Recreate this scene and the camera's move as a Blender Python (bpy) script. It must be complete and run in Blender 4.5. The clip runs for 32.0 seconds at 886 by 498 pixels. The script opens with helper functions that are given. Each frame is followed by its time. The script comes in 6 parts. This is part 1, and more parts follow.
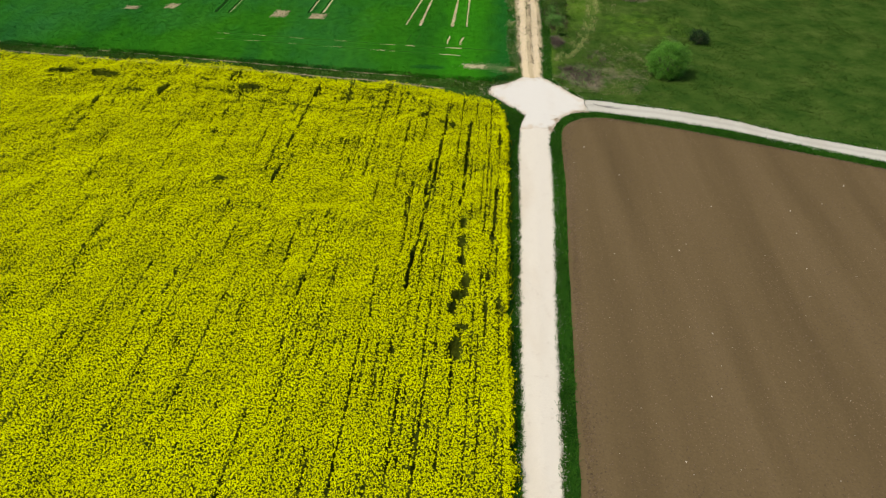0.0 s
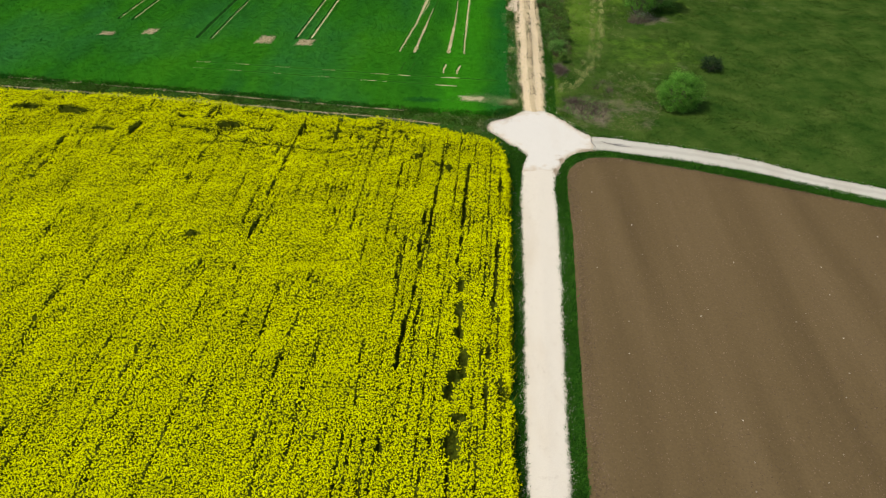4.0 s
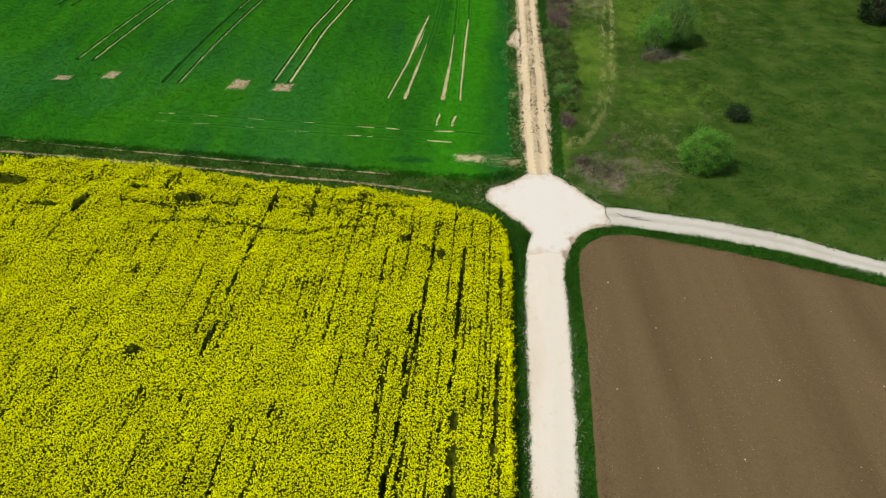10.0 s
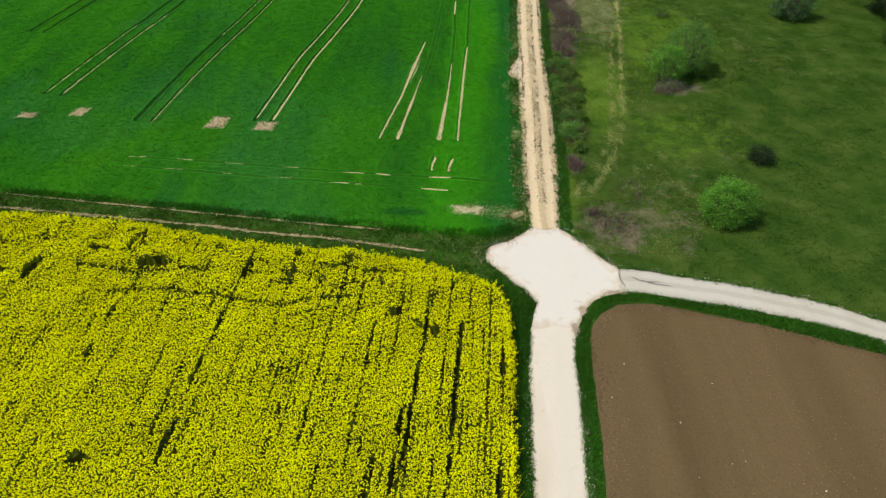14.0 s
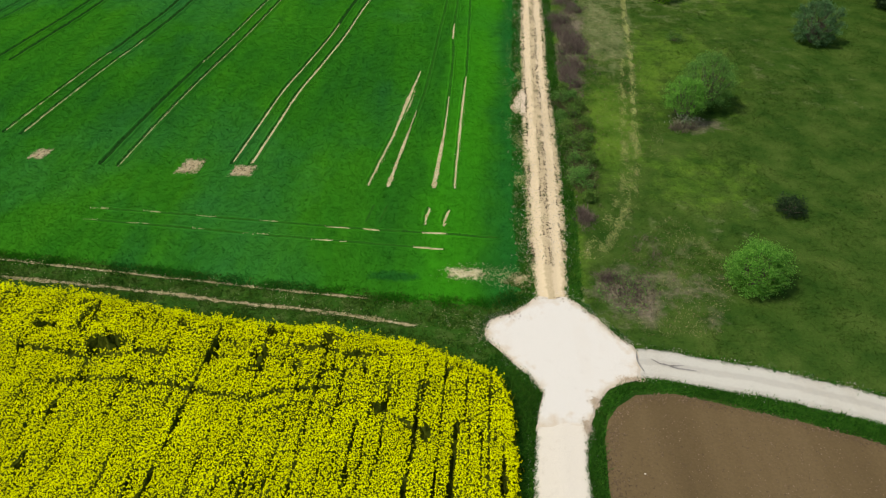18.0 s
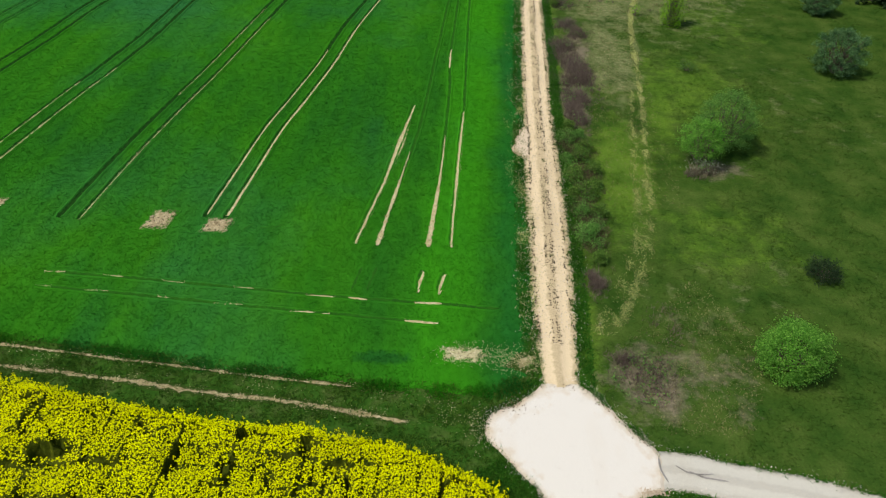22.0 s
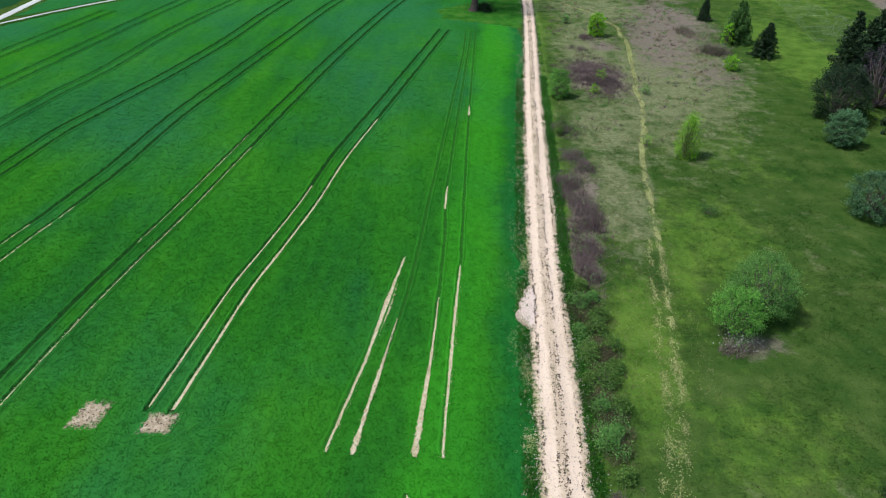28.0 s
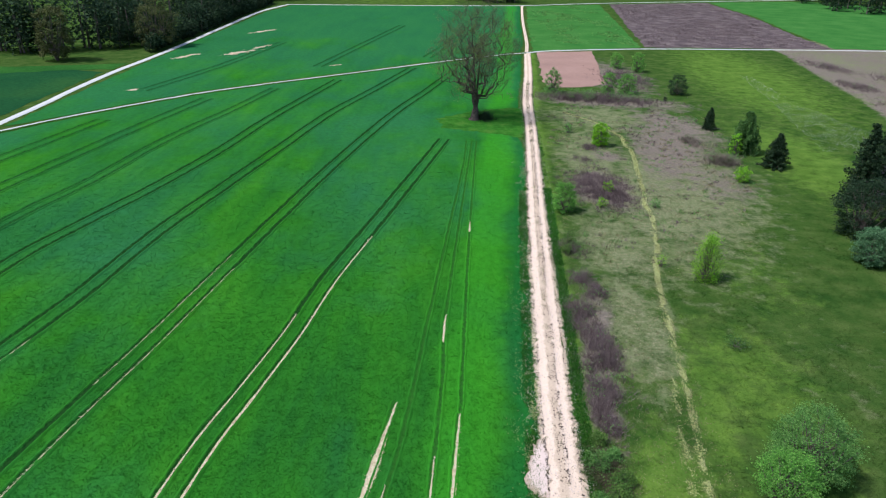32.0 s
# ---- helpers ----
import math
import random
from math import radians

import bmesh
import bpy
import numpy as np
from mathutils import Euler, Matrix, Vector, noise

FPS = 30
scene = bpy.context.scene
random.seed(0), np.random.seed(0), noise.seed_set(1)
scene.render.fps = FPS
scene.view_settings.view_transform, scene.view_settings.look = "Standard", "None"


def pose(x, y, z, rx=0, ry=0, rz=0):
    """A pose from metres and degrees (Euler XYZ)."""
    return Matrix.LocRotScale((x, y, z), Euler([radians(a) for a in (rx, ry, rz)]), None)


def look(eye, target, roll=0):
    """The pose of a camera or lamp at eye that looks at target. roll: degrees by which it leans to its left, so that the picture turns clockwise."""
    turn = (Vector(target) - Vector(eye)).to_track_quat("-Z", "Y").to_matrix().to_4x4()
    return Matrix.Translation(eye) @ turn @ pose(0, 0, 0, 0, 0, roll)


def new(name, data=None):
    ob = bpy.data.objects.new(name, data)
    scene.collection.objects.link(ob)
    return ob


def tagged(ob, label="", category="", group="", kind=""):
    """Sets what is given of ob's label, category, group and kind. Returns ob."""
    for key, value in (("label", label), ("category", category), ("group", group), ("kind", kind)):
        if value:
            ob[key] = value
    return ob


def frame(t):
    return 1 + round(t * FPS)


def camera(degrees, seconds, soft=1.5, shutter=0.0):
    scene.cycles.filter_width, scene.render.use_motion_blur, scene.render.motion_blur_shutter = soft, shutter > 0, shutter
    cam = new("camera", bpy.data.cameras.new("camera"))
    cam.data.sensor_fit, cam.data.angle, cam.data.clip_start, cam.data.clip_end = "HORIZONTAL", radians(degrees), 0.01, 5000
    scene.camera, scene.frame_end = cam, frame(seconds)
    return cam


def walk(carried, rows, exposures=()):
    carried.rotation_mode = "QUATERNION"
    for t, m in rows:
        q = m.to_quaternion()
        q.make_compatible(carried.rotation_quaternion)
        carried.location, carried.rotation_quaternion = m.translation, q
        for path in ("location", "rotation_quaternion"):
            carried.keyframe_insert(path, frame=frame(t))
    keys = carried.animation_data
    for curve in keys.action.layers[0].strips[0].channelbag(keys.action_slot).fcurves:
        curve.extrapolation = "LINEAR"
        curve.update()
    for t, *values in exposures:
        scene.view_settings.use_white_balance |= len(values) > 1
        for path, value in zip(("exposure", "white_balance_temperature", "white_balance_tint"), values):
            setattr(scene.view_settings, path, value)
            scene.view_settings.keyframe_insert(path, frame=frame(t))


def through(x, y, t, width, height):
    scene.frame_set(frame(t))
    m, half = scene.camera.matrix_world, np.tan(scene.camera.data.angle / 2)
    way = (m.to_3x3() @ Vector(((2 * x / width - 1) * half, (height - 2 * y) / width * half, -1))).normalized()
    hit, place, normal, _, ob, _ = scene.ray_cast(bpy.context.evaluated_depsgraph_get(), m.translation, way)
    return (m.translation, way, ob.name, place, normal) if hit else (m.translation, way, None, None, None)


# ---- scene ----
cam = camera(64.0, 32.0, soft=1.2)

# seconds, eye, target, roll
PATH = [
    (0, (0.000, -51.000, 34.000), (0.0002, -49.4497, 32.7364), 1.66),
    (0.5, (0.021, -50.150, 33.950), (0.0215, -48.5980, 32.6886), 1.67),
    (1, (0.035, -49.293, 33.908), (0.0356, -47.7389, 32.6489), 1.69),
    (2, (0.052, -47.535, 33.863), (0.0535, -45.9797, 32.6060), 1.69),
    (3, (0.053, -45.772, 33.856), (0.0567, -44.2153, 32.6002), 1.60),
    (3.5, (0.078, -44.895, 33.869), (0.0821, -43.3377, 32.6140), 1.57),
    (5.5, (0.284, -41.352, 33.960), (0.2881, -39.7946, 32.7052), 1.53),
    (6, (0.327, -40.437, 33.982), (0.3312, -38.8797, 32.7274), 1.51),
    (7, (0.412, -38.529, 34.052), (0.4161, -36.9727, 32.7961), 1.50),
    (8, (0.526, -36.545, 34.164), (0.5279, -34.9903, 32.9058), 1.48),
    (9, (0.605, -34.547, 34.313), (0.6062, -32.9949, 33.0518), 1.40),
    (10, (0.684, -32.558, 34.389), (0.6849, -31.0061, 33.1269), 1.26),
    (11, (0.782, -30.563, 34.353), (0.7812, -29.0101, 33.0919), 1.17),
    (12, (0.897, -28.740, 34.311), (0.8962, -27.1848, 33.0532), 1.12),
    (13, (0.949, -26.836, 34.264), (0.9478, -25.2787, 33.0085), 1.12),
    (14, (1.041, -24.886, 34.214), (1.0387, -23.3270, 32.9605), 1.13),
    (14.5, (1.114, -23.908, 34.196), (1.1116, -22.3482, 32.9443), 1.13),
    (16.5, (1.388, -19.865, 34.145), (1.3812, -18.3061, 32.8925), 1.12),
    (17, (1.419, -18.839, 34.115), (1.4119, -17.2794, 32.8632), 1.11),
    (18, (1.503, -16.790, 34.099), (1.4953, -15.2297, 32.8480), 1.09),
    (19, (1.557, -14.791, 34.132), (1.5500, -13.2307, 32.8814), 1.08),
    (20, (1.489, -12.806, 34.138), (1.4846, -11.2452, 32.8871), 1.07),
    (21, (1.406, -10.886, 34.240), (1.4073, -9.3266, 32.9881), 1.20),
    (22, (1.385, -8.983, 34.446), (1.3900, -7.4246, 33.1923), 1.54),
    (22.5, (1.382, -7.989, 34.529), (1.3896, -6.4312, 33.2747), 1.68),
    (23, (1.380, -6.975, 34.564), (1.3883, -5.4176, 33.3096), 1.79),
    (23.5, (1.403, -5.941, 34.574), (1.4119, -4.3813, 33.3223), 1.89),
    (24, (1.427, -4.857, 34.677), (1.4358, -3.2882, 33.4375), 1.95),
    (24.5, (1.452, -3.777, 34.839), (1.4607, -2.1936, 33.6171), 1.99),
    (25, (1.482, -2.757, 34.959), (1.4901, -1.1582, 33.7582), 2.01),
    (25.5, (1.522, -1.775, 35.028), (1.5294, -0.1596, 33.8491), 2.00),
    (27.5, (1.673, 2.100, 35.113), (1.6759, 3.7798, 34.0267), 1.99),
    (28, (1.699, 3.040, 35.058), (1.7001, 4.7340, 33.9952), 1.97),
    (28.5, (1.718, 3.977, 34.993), (1.7179, 5.6873, 33.9554), 1.95),
    (29, (1.739, 4.916, 34.936), (1.7372, 6.6423, 33.9264), 1.92),
    (30, (1.802, 6.858, 34.856), (1.7961, 8.6181, 33.9068), 1.88),
    (31, (1.879, 8.877, 34.757), (1.8697, 10.6681, 33.8672), 1.86),
    (32, (1.915, 10.964, 34.704), (1.9024, 12.7840, 33.8754), 1.82),
]
EXPOSURES = [(0, -0.14, 7100, 10), (14, -0.14, 7100, 10), (21, -0.10, 7000, 10), (24, 0.02, 6600, 12), (28, 0.17, 5740, 23), (32, 0.31, 5560, 29)]
walk(cam, [(t, look(eye, target, roll)) for t, eye, target, roll in PATH], EXPOSURES)

# ---- light ----
SUN_DIR = Vector((-0.62, -0.26, 1.05)).normalized()
world = bpy.data.worlds.new("sky")
scene.world = world
world.use_nodes = True
wn = world.node_tree
sky = wn.nodes.new("ShaderNodeTexSky")
sky.sky_type, sky.sun_disc = "NISHITA", False
sky.sun_elevation = math.asin(SUN_DIR.z)
sky.sun_rotation = math.atan2(SUN_DIR.x, SUN_DIR.y)
sky.dust_density = 2.0
wn.links.new(sky.outputs[0], wn.nodes["Background"].inputs[0])
wn.nodes["Background"].inputs[1].default_value = 0.13
sun = new("sun", bpy.data.lights.new("sun", "SUN"))
sun.data.energy, sun.data.angle, sun.data.color = 3.3, radians(5.0), (1.0, 0.95, 0.86)
sun.matrix_world = look(SUN_DIR * 100, (0, 0, 0))

# ---- numbers ----
rng = np.random.default_rng(7)
LATTICE = rng.random((256, 256))


def vnoise(x, y):
    """Smooth value noise, 0 to 1, one cell a unit."""
    xi, yi = np.floor(x).astype(int), np.floor(y).astype(int)
    fx, fy = x - xi, y - yi
    fx, fy = fx * fx * (3 - 2 * fx), fy * fy * (3 - 2 * fy)
    a, b = LATTICE[xi & 255, yi & 255], LATTICE[(xi + 1) & 255, yi & 255]
    c, d = LATTICE[xi & 255, (yi + 1) & 255], LATTICE[(xi + 1) & 255, (yi + 1) & 255]
    return (a + (b - a) * fx) * (1 - fy) + (c + (d - c) * fx) * fy


def fbm(x, y, octaves=3):
    total, amp, norm = 0, 1.0, 0
    for k in range(octaves):
        total = total + amp * vnoise(x * 2**k + 17.3 * k, y * 2**k + 5.1 * k)
        norm, amp = norm + amp, amp * 0.5
    return total / norm


def smooth(points, step=1.0):
    """A smooth line through points, with a point about every step metres."""
    p = np.array(points, float)
    ext = np.vstack([2 * p[0] - p[1], p, 2 * p[-1] - p[-2]])
    out = []
    for i in range(1, len(ext) - 2):
        a, b, c, d = ext[i - 1 : i + 3]
        n = max(1, int(np.linalg.norm(c - b) / step))
        for s in np.arange(n) / n:
            out.append(0.5 * (2 * b + (c - a) * s + (2 * a - 5 * b + 4 * c - d) * s * s + (3 * b - a - 3 * c + d) * s**3))
    out.append(p[-1])
    return np.array(out)


def line_distance(x, y, pts):
    """Distance from places to a line of points."""
    pts = np.asarray(pts, float)
    best = np.full(np.shape(x), 1e9)
    for (ax, ay), (bx, by) in zip(pts[:-1], pts[1:]):
        dx, dy = bx - ax, by - ay
        s = np.clip(((x - ax) * dx + (y - ay) * dy) / (dx * dx + dy * dy + 1e-9), 0, 1)
        best = np.minimum(best, np.hypot(x - ax - s * dx, y - ay - s * dy))
    return best


def inside(x, y, poly):
    poly = np.asarray(poly, float)
    hit = np.zeros(np.shape(x), bool)
    for (ax, ay), (bx, by) in zip(poly, np.roll(poly, -1, 0)):
        if ay == by:
            continue
        cross = ((ay > y) != (by > y)) & (x < (bx - ax) * (y - ay) / (by - ay) + ax)
        hit ^= cross
    return hit


def scatter(poly, count):
    """About count even random places in a polygon."""
    p = np.asarray(poly, float)
    lo, hi = p.min(0), p.max(0)
    q = p - p.mean(0)
    area = 0.5 * abs(np.sum(q[:, 0] * np.roll(q[:, 1], -1) - q[:, 1] * np.roll(q[:, 0], -1)))
    n = int(count * (hi - lo).prod() / max(area, 1e-6))
    xy = lo + rng.random((n, 2)) * (hi - lo)
    return xy[inside(xy[:, 0], xy[:, 1], p)]


# ---- meshes ----
def mesh_from(name, verts, faces, smooth_shade=False):
    """A mesh from arrays: faces all of one size."""
    verts, faces = np.asarray(verts, np.float32), np.asarray(faces, np.int32)
    me = bpy.data.meshes.new(name)
    n, k = faces.shape
    me.vertices.add(len(verts))
    me.vertices.foreach_set("co", verts.ravel())
    me.loops.add(n * k)
    me.loops.foreach_set("vertex_index", faces.ravel())
    me.polygons.add(n)
    me.polygons.foreach_set("loop_start", np.arange(0, n * k, k, dtype=np.int32))
    me.polygons.foreach_set("loop_total", np.full(n, k, np.int32))
    me.polygons.foreach_set("use_smooth", np.full(n, smooth_shade))
    me.update(calc_edges=True)
    return me


def part(name, data, material, parent=None, label=""):
    """Links a mesh or a bmesh as one object under a thing or a part."""
    if isinstance(data, bmesh.types.BMesh):
        me = bpy.data.meshes.new(name)
        data.to_mesh(me)
        data.free()
    else:
        me = data
    if not me.materials:
        me.materials.append(material)
    ob = new(name, me)
    ob.parent = parent
    return tagged(ob, label) if label else ob


def empty(name, x, y, z, label, category, group="", turn=0.0):
    ob = new(name)
    ob.matrix_world = pose(x, y, z, 0, 0, turn)
    return tagged(ob, label, category, group)


def sheet(name, poly, z, material, label, rough=0.15, step=0.5, kind="structure", category=""):
    """A flat piece of ground with an uneven outline."""
    closed = np.vstack([poly, poly[:1]])
    pts = []
    for a, b in zip(closed[:-1], closed[1:]):
        n = max(1, min(200, int(np.linalg.norm(np.subtract(b, a)) / step)))
        pts += [np.asarray(a) + (np.asarray(b) - a) * s / n for s in range(n)]
    pts = np.array(pts, float)
    pts[:, 0] += rough * 2 * (fbm(pts[:, 0] * 0.9 + 9, pts[:, 1] * 0.9) - 0.5) * 2
    pts[:, 1] += rough * 2 * (fbm(pts[:, 0] * 0.9, pts[:, 1] * 0.9 + 31) - 0.5) * 2
    bm = bmesh.new()
    vs = [bm.verts.new((x, y, z)) for x, y in pts]
    low = [bm.verts.new((x, y, z - 0.08)) for x, y in pts]
    edges = [bm.edges.new((vs[i], vs[i - 1])) for i in range(len(vs))]
    bmesh.ops.triangle_fill(bm, edges=edges, use_beauty=True)
    for i in range(len(vs)):
        bm.faces.new((vs[i], vs[i - 1], low[i - 1], low[i]))
    bmesh.ops.recalc_face_normals(bm, faces=bm.faces)
    top = [f for f in bm.faces if abs(f.normal.z) > 0.9]
    if top and top[0].normal.z < 0:
        bmesh.ops.reverse_faces(bm, faces=bm.faces)
    ob = part(name, bm, material)
    return tagged(ob, label, category, kind=kind)


def patch(name, poly, z, material, label, rough=0.1, step=0.3, rings=8, kind="", category="", crown=0.02):
    """A piece of ground built in rings from its middle, so that its rim can be worn."""
    closed = np.vstack([poly, poly[:1]]).astype(float)
    d = np.r_[0, np.cumsum(np.linalg.norm(np.diff(closed, axis=0), axis=1))]
    n = max(24, int(d[-1] / step))
    at = np.linspace(0, d[-1], n, endpoint=False)
    rim = np.stack([np.interp(at, d, closed[:, 0]), np.interp(at, d, closed[:, 1])], 1)
    rim = rim + rough * 2 * np.stack([fbm(rim[:, 0] * 2 + 9, rim[:, 1] * 2) - 0.5, fbm(rim[:, 0] * 2, rim[:, 1] * 2 + 31) - 0.5], 1)
    mid = rim.mean(0)
    r = np.linspace(0.0, 1.0, rings + 1)[1:] ** 0.7
    xy = np.concatenate([mid[None], (mid + (rim - mid)[None] * r[:, None, None]).reshape(-1, 2)])
    s = np.r_[0.5, np.repeat(0.5 + r / 2, n)]
    zz = z + crown * (1 - (2 * s - 1) ** 2)
    zz[-n:] -= 0.08
    k = np.arange(n)
    tri = [(0, 1 + i, 1 + (i + 1) % n) for i in k]
    quads = [(1 + a * n + i, 1 + (a + 1) * n + i, 1 + (a + 1) * n + (i + 1) % n, 1 + a * n + (i + 1) % n) for a in range(rings - 1) for i in k]
    me = bpy.data.meshes.new(name)
    me.from_pydata([tuple(v) for v in np.c_[xy, zz]], [], tri + quads)
    me.update()
    if me.polygons[0].normal.z < 0:
        me.flip_normals()
    across = me.attributes.new("across", "FLOAT", "POINT")
    across.data.foreach_set("value", s.astype(np.float32))
    return tagged(part(name, me, material), label, category, kind=kind)


def ribbon(name, left, right, z, material, label, crown=0.04, cols=10, rough=0.12, ruts=(), step=0.5, kind="structure", category="", drop=0.09):
    """A strip between two lines, a little higher in the middle, with worn edges and wheel ruts."""
    n = max(len(smooth(left, step)), len(smooth(right, step)))
    lines = []
    for pts in (left, right):
        s = smooth(pts, step)
        d = np.r_[0, np.cumsum(np.linalg.norm(np.diff(s, axis=0), axis=1))]
        at = np.linspace(0, d[-1], n)
        lines.append(np.stack([np.interp(at, d, s[:, 0]), np.interp(at, d, s[:, 1])], 1))
    a, b = lines
    wob = lambda p, k: rough * 1.2 * (fbm(p[:, 0] * 0.8 + k, p[:, 1] * 0.8) - 0.5) + rough * 0.7 * (vnoise(p[:, 0] * 4 + k, p[:, 1] * 4) - 0.5)
    across = (b - a) / np.linalg.norm(b - a, axis=1, keepdims=True)
    a, b = a + across * wob(a, 3)[:, None], b + across * wob(b, 41)[:, None]
    s = np.linspace(0, 1, cols + 1)
    xy = a[:, None] + (b - a)[:, None] * s[None, :, None]
    zz = z + crown * (1 - (2 * s - 1) ** 2)[None] + min(0.02, 0.4 * drop) * (fbm(xy[..., 0] * 1.5, xy[..., 1] * 1.5) - 0.5)
    for at, deep in ruts:
        zz = zz - deep * np.exp(-(((s - at) / 0.09) ** 2))[None]
    zz[:, 0] -= drop
    zz[:, -1] -= drop
    verts = np.concatenate([xy, zz[..., None]], -1).reshape(-1, 3)
    i, j = np.meshgrid(np.arange(n - 1), np.arange(cols), indexing="ij")
    q = (i * (cols + 1) + j).ravel()
    faces = np.stack([q, q + 1, q + cols + 2, q + cols + 1], 1)
    me = mesh_from(name, verts, faces, True)
    s_at = me.attributes.new("across", "FLOAT", "POINT")
    s_at.data.foreach_set("value", np.tile(s, n).astype(np.float32))
    if (me.polygons[0].normal.z) < 0:
        me.flip_normals()
    return tagged(part(name, me, material), label, category, kind=kind)


def blades(xy, z, height, width, lean, per=3, spread=0.08, jitter=0.4, least=0.0):
    """Clumps of thin leaning blades at the places given, as arrays of vertices and triangles."""
    n = len(xy) * per
    base = np.repeat(xy, per, 0) + rng.normal(0, spread, (n, 2))
    zz = np.repeat(np.broadcast_to(z, len(xy)), per)
    h = np.repeat(np.broadcast_to(height, len(xy)), per) * (1 - jitter + 2 * jitter * rng.random(n))
    a, b = rng.random(n) * math.tau, rng.random(n) * math.tau
    w = width * (0.6 + 0.8 * rng.random(n)) / 2
    side = np.stack([np.cos(a) * w, np.sin(a) * w], 1)
    off = (h * lean * (least + (1 - least) * rng.random(n)))[:, None] * np.stack([np.cos(b), np.sin(b)], 1)
    v = np.empty((n, 3, 3), np.float32)
    v[:, 0, :2], v[:, 1, :2], v[:, 2, :2] = base - side, base + side, base + off
    v[:, 0, 2] = v[:, 1, 2] = zz
    v[:, 2, 2] = zz + h
    return v.reshape(-1, 3), np.arange(n * 3, dtype=np.int32).reshape(-1, 3)


def flakes(centres, size, flat=0.0, four=True):
    """Small leaves or petals facing all ways at the centres; flat: how far they lie level."""
    n = len(centres)
    nrm = rng.normal(0, 1, (n, 3))
    nrm[:, 2] = np.abs(nrm[:, 2]) + flat * 2
    nrm /= np.linalg.norm(nrm, axis=1, keepdims=True)
    t = np.cross(nrm, rng.normal(0, 1, (n, 3)))
    t /= np.linalg.norm(t, axis=1, keepdims=True) + 1e-9
    u = np.cross(nrm, t)
    s = (np.broadcast_to(size, n) * (0.6 + 0.8 * rng.random(n)))[:, None]
    c = np.asarray(centres)
    if four:
        v = np.stack([c - t * s, c - u * s * 0.55 + nrm * s * 0.15, c + t * s, c + u * s * 0.55 + nrm * s * 0.15], 1)
        return v.reshape(-1, 3), np.arange(n * 4, dtype=np.int32).reshape(-1, 4)
    v = np.stack([c - t * s, c + t * s * 0.4 + u * s * 0.8, c + t * s * 0.4 - u * s * 0.8], 1)
    return v.reshape(-1, 3), np.arange(n * 3, dtype=np.int32).reshape(-1, 3)


def tubes(lines, sides=6):
    """Tapered round limbs: each line is a list of (x, y, z, radius)."""
    vs, fs, at = [], [], 0
    ang = np.arange(sides) / sides * math.tau
    for line in lines:
        p = np.asarray(line, float)
        for k in range(len(p)):
            d = p[min(k + 1, len(p) - 1), :3] - p[max(k - 1, 0), :3]
            d /= np.linalg.norm(d) + 1e-9
            t = np.cross(d, (0.31, 0.95, 0.1))
            t /= np.linalg.norm(t) + 1e-9
            u = np.cross(d, t)
            vs.append(p[k, :3] + p[k, 3] * (np.cos(ang)[:, None] * t + np.sin(ang)[:, None] * u))
        for k in range(len(p) - 1):
            for j in range(sides):
                a, b = at + k * sides + j, at + k * sides + (j + 1) % sides
                fs.append((a, b, b + sides, a + sides))
        at += len(p) * sides
    return np.concatenate(vs), np.array(fs, np.int32)


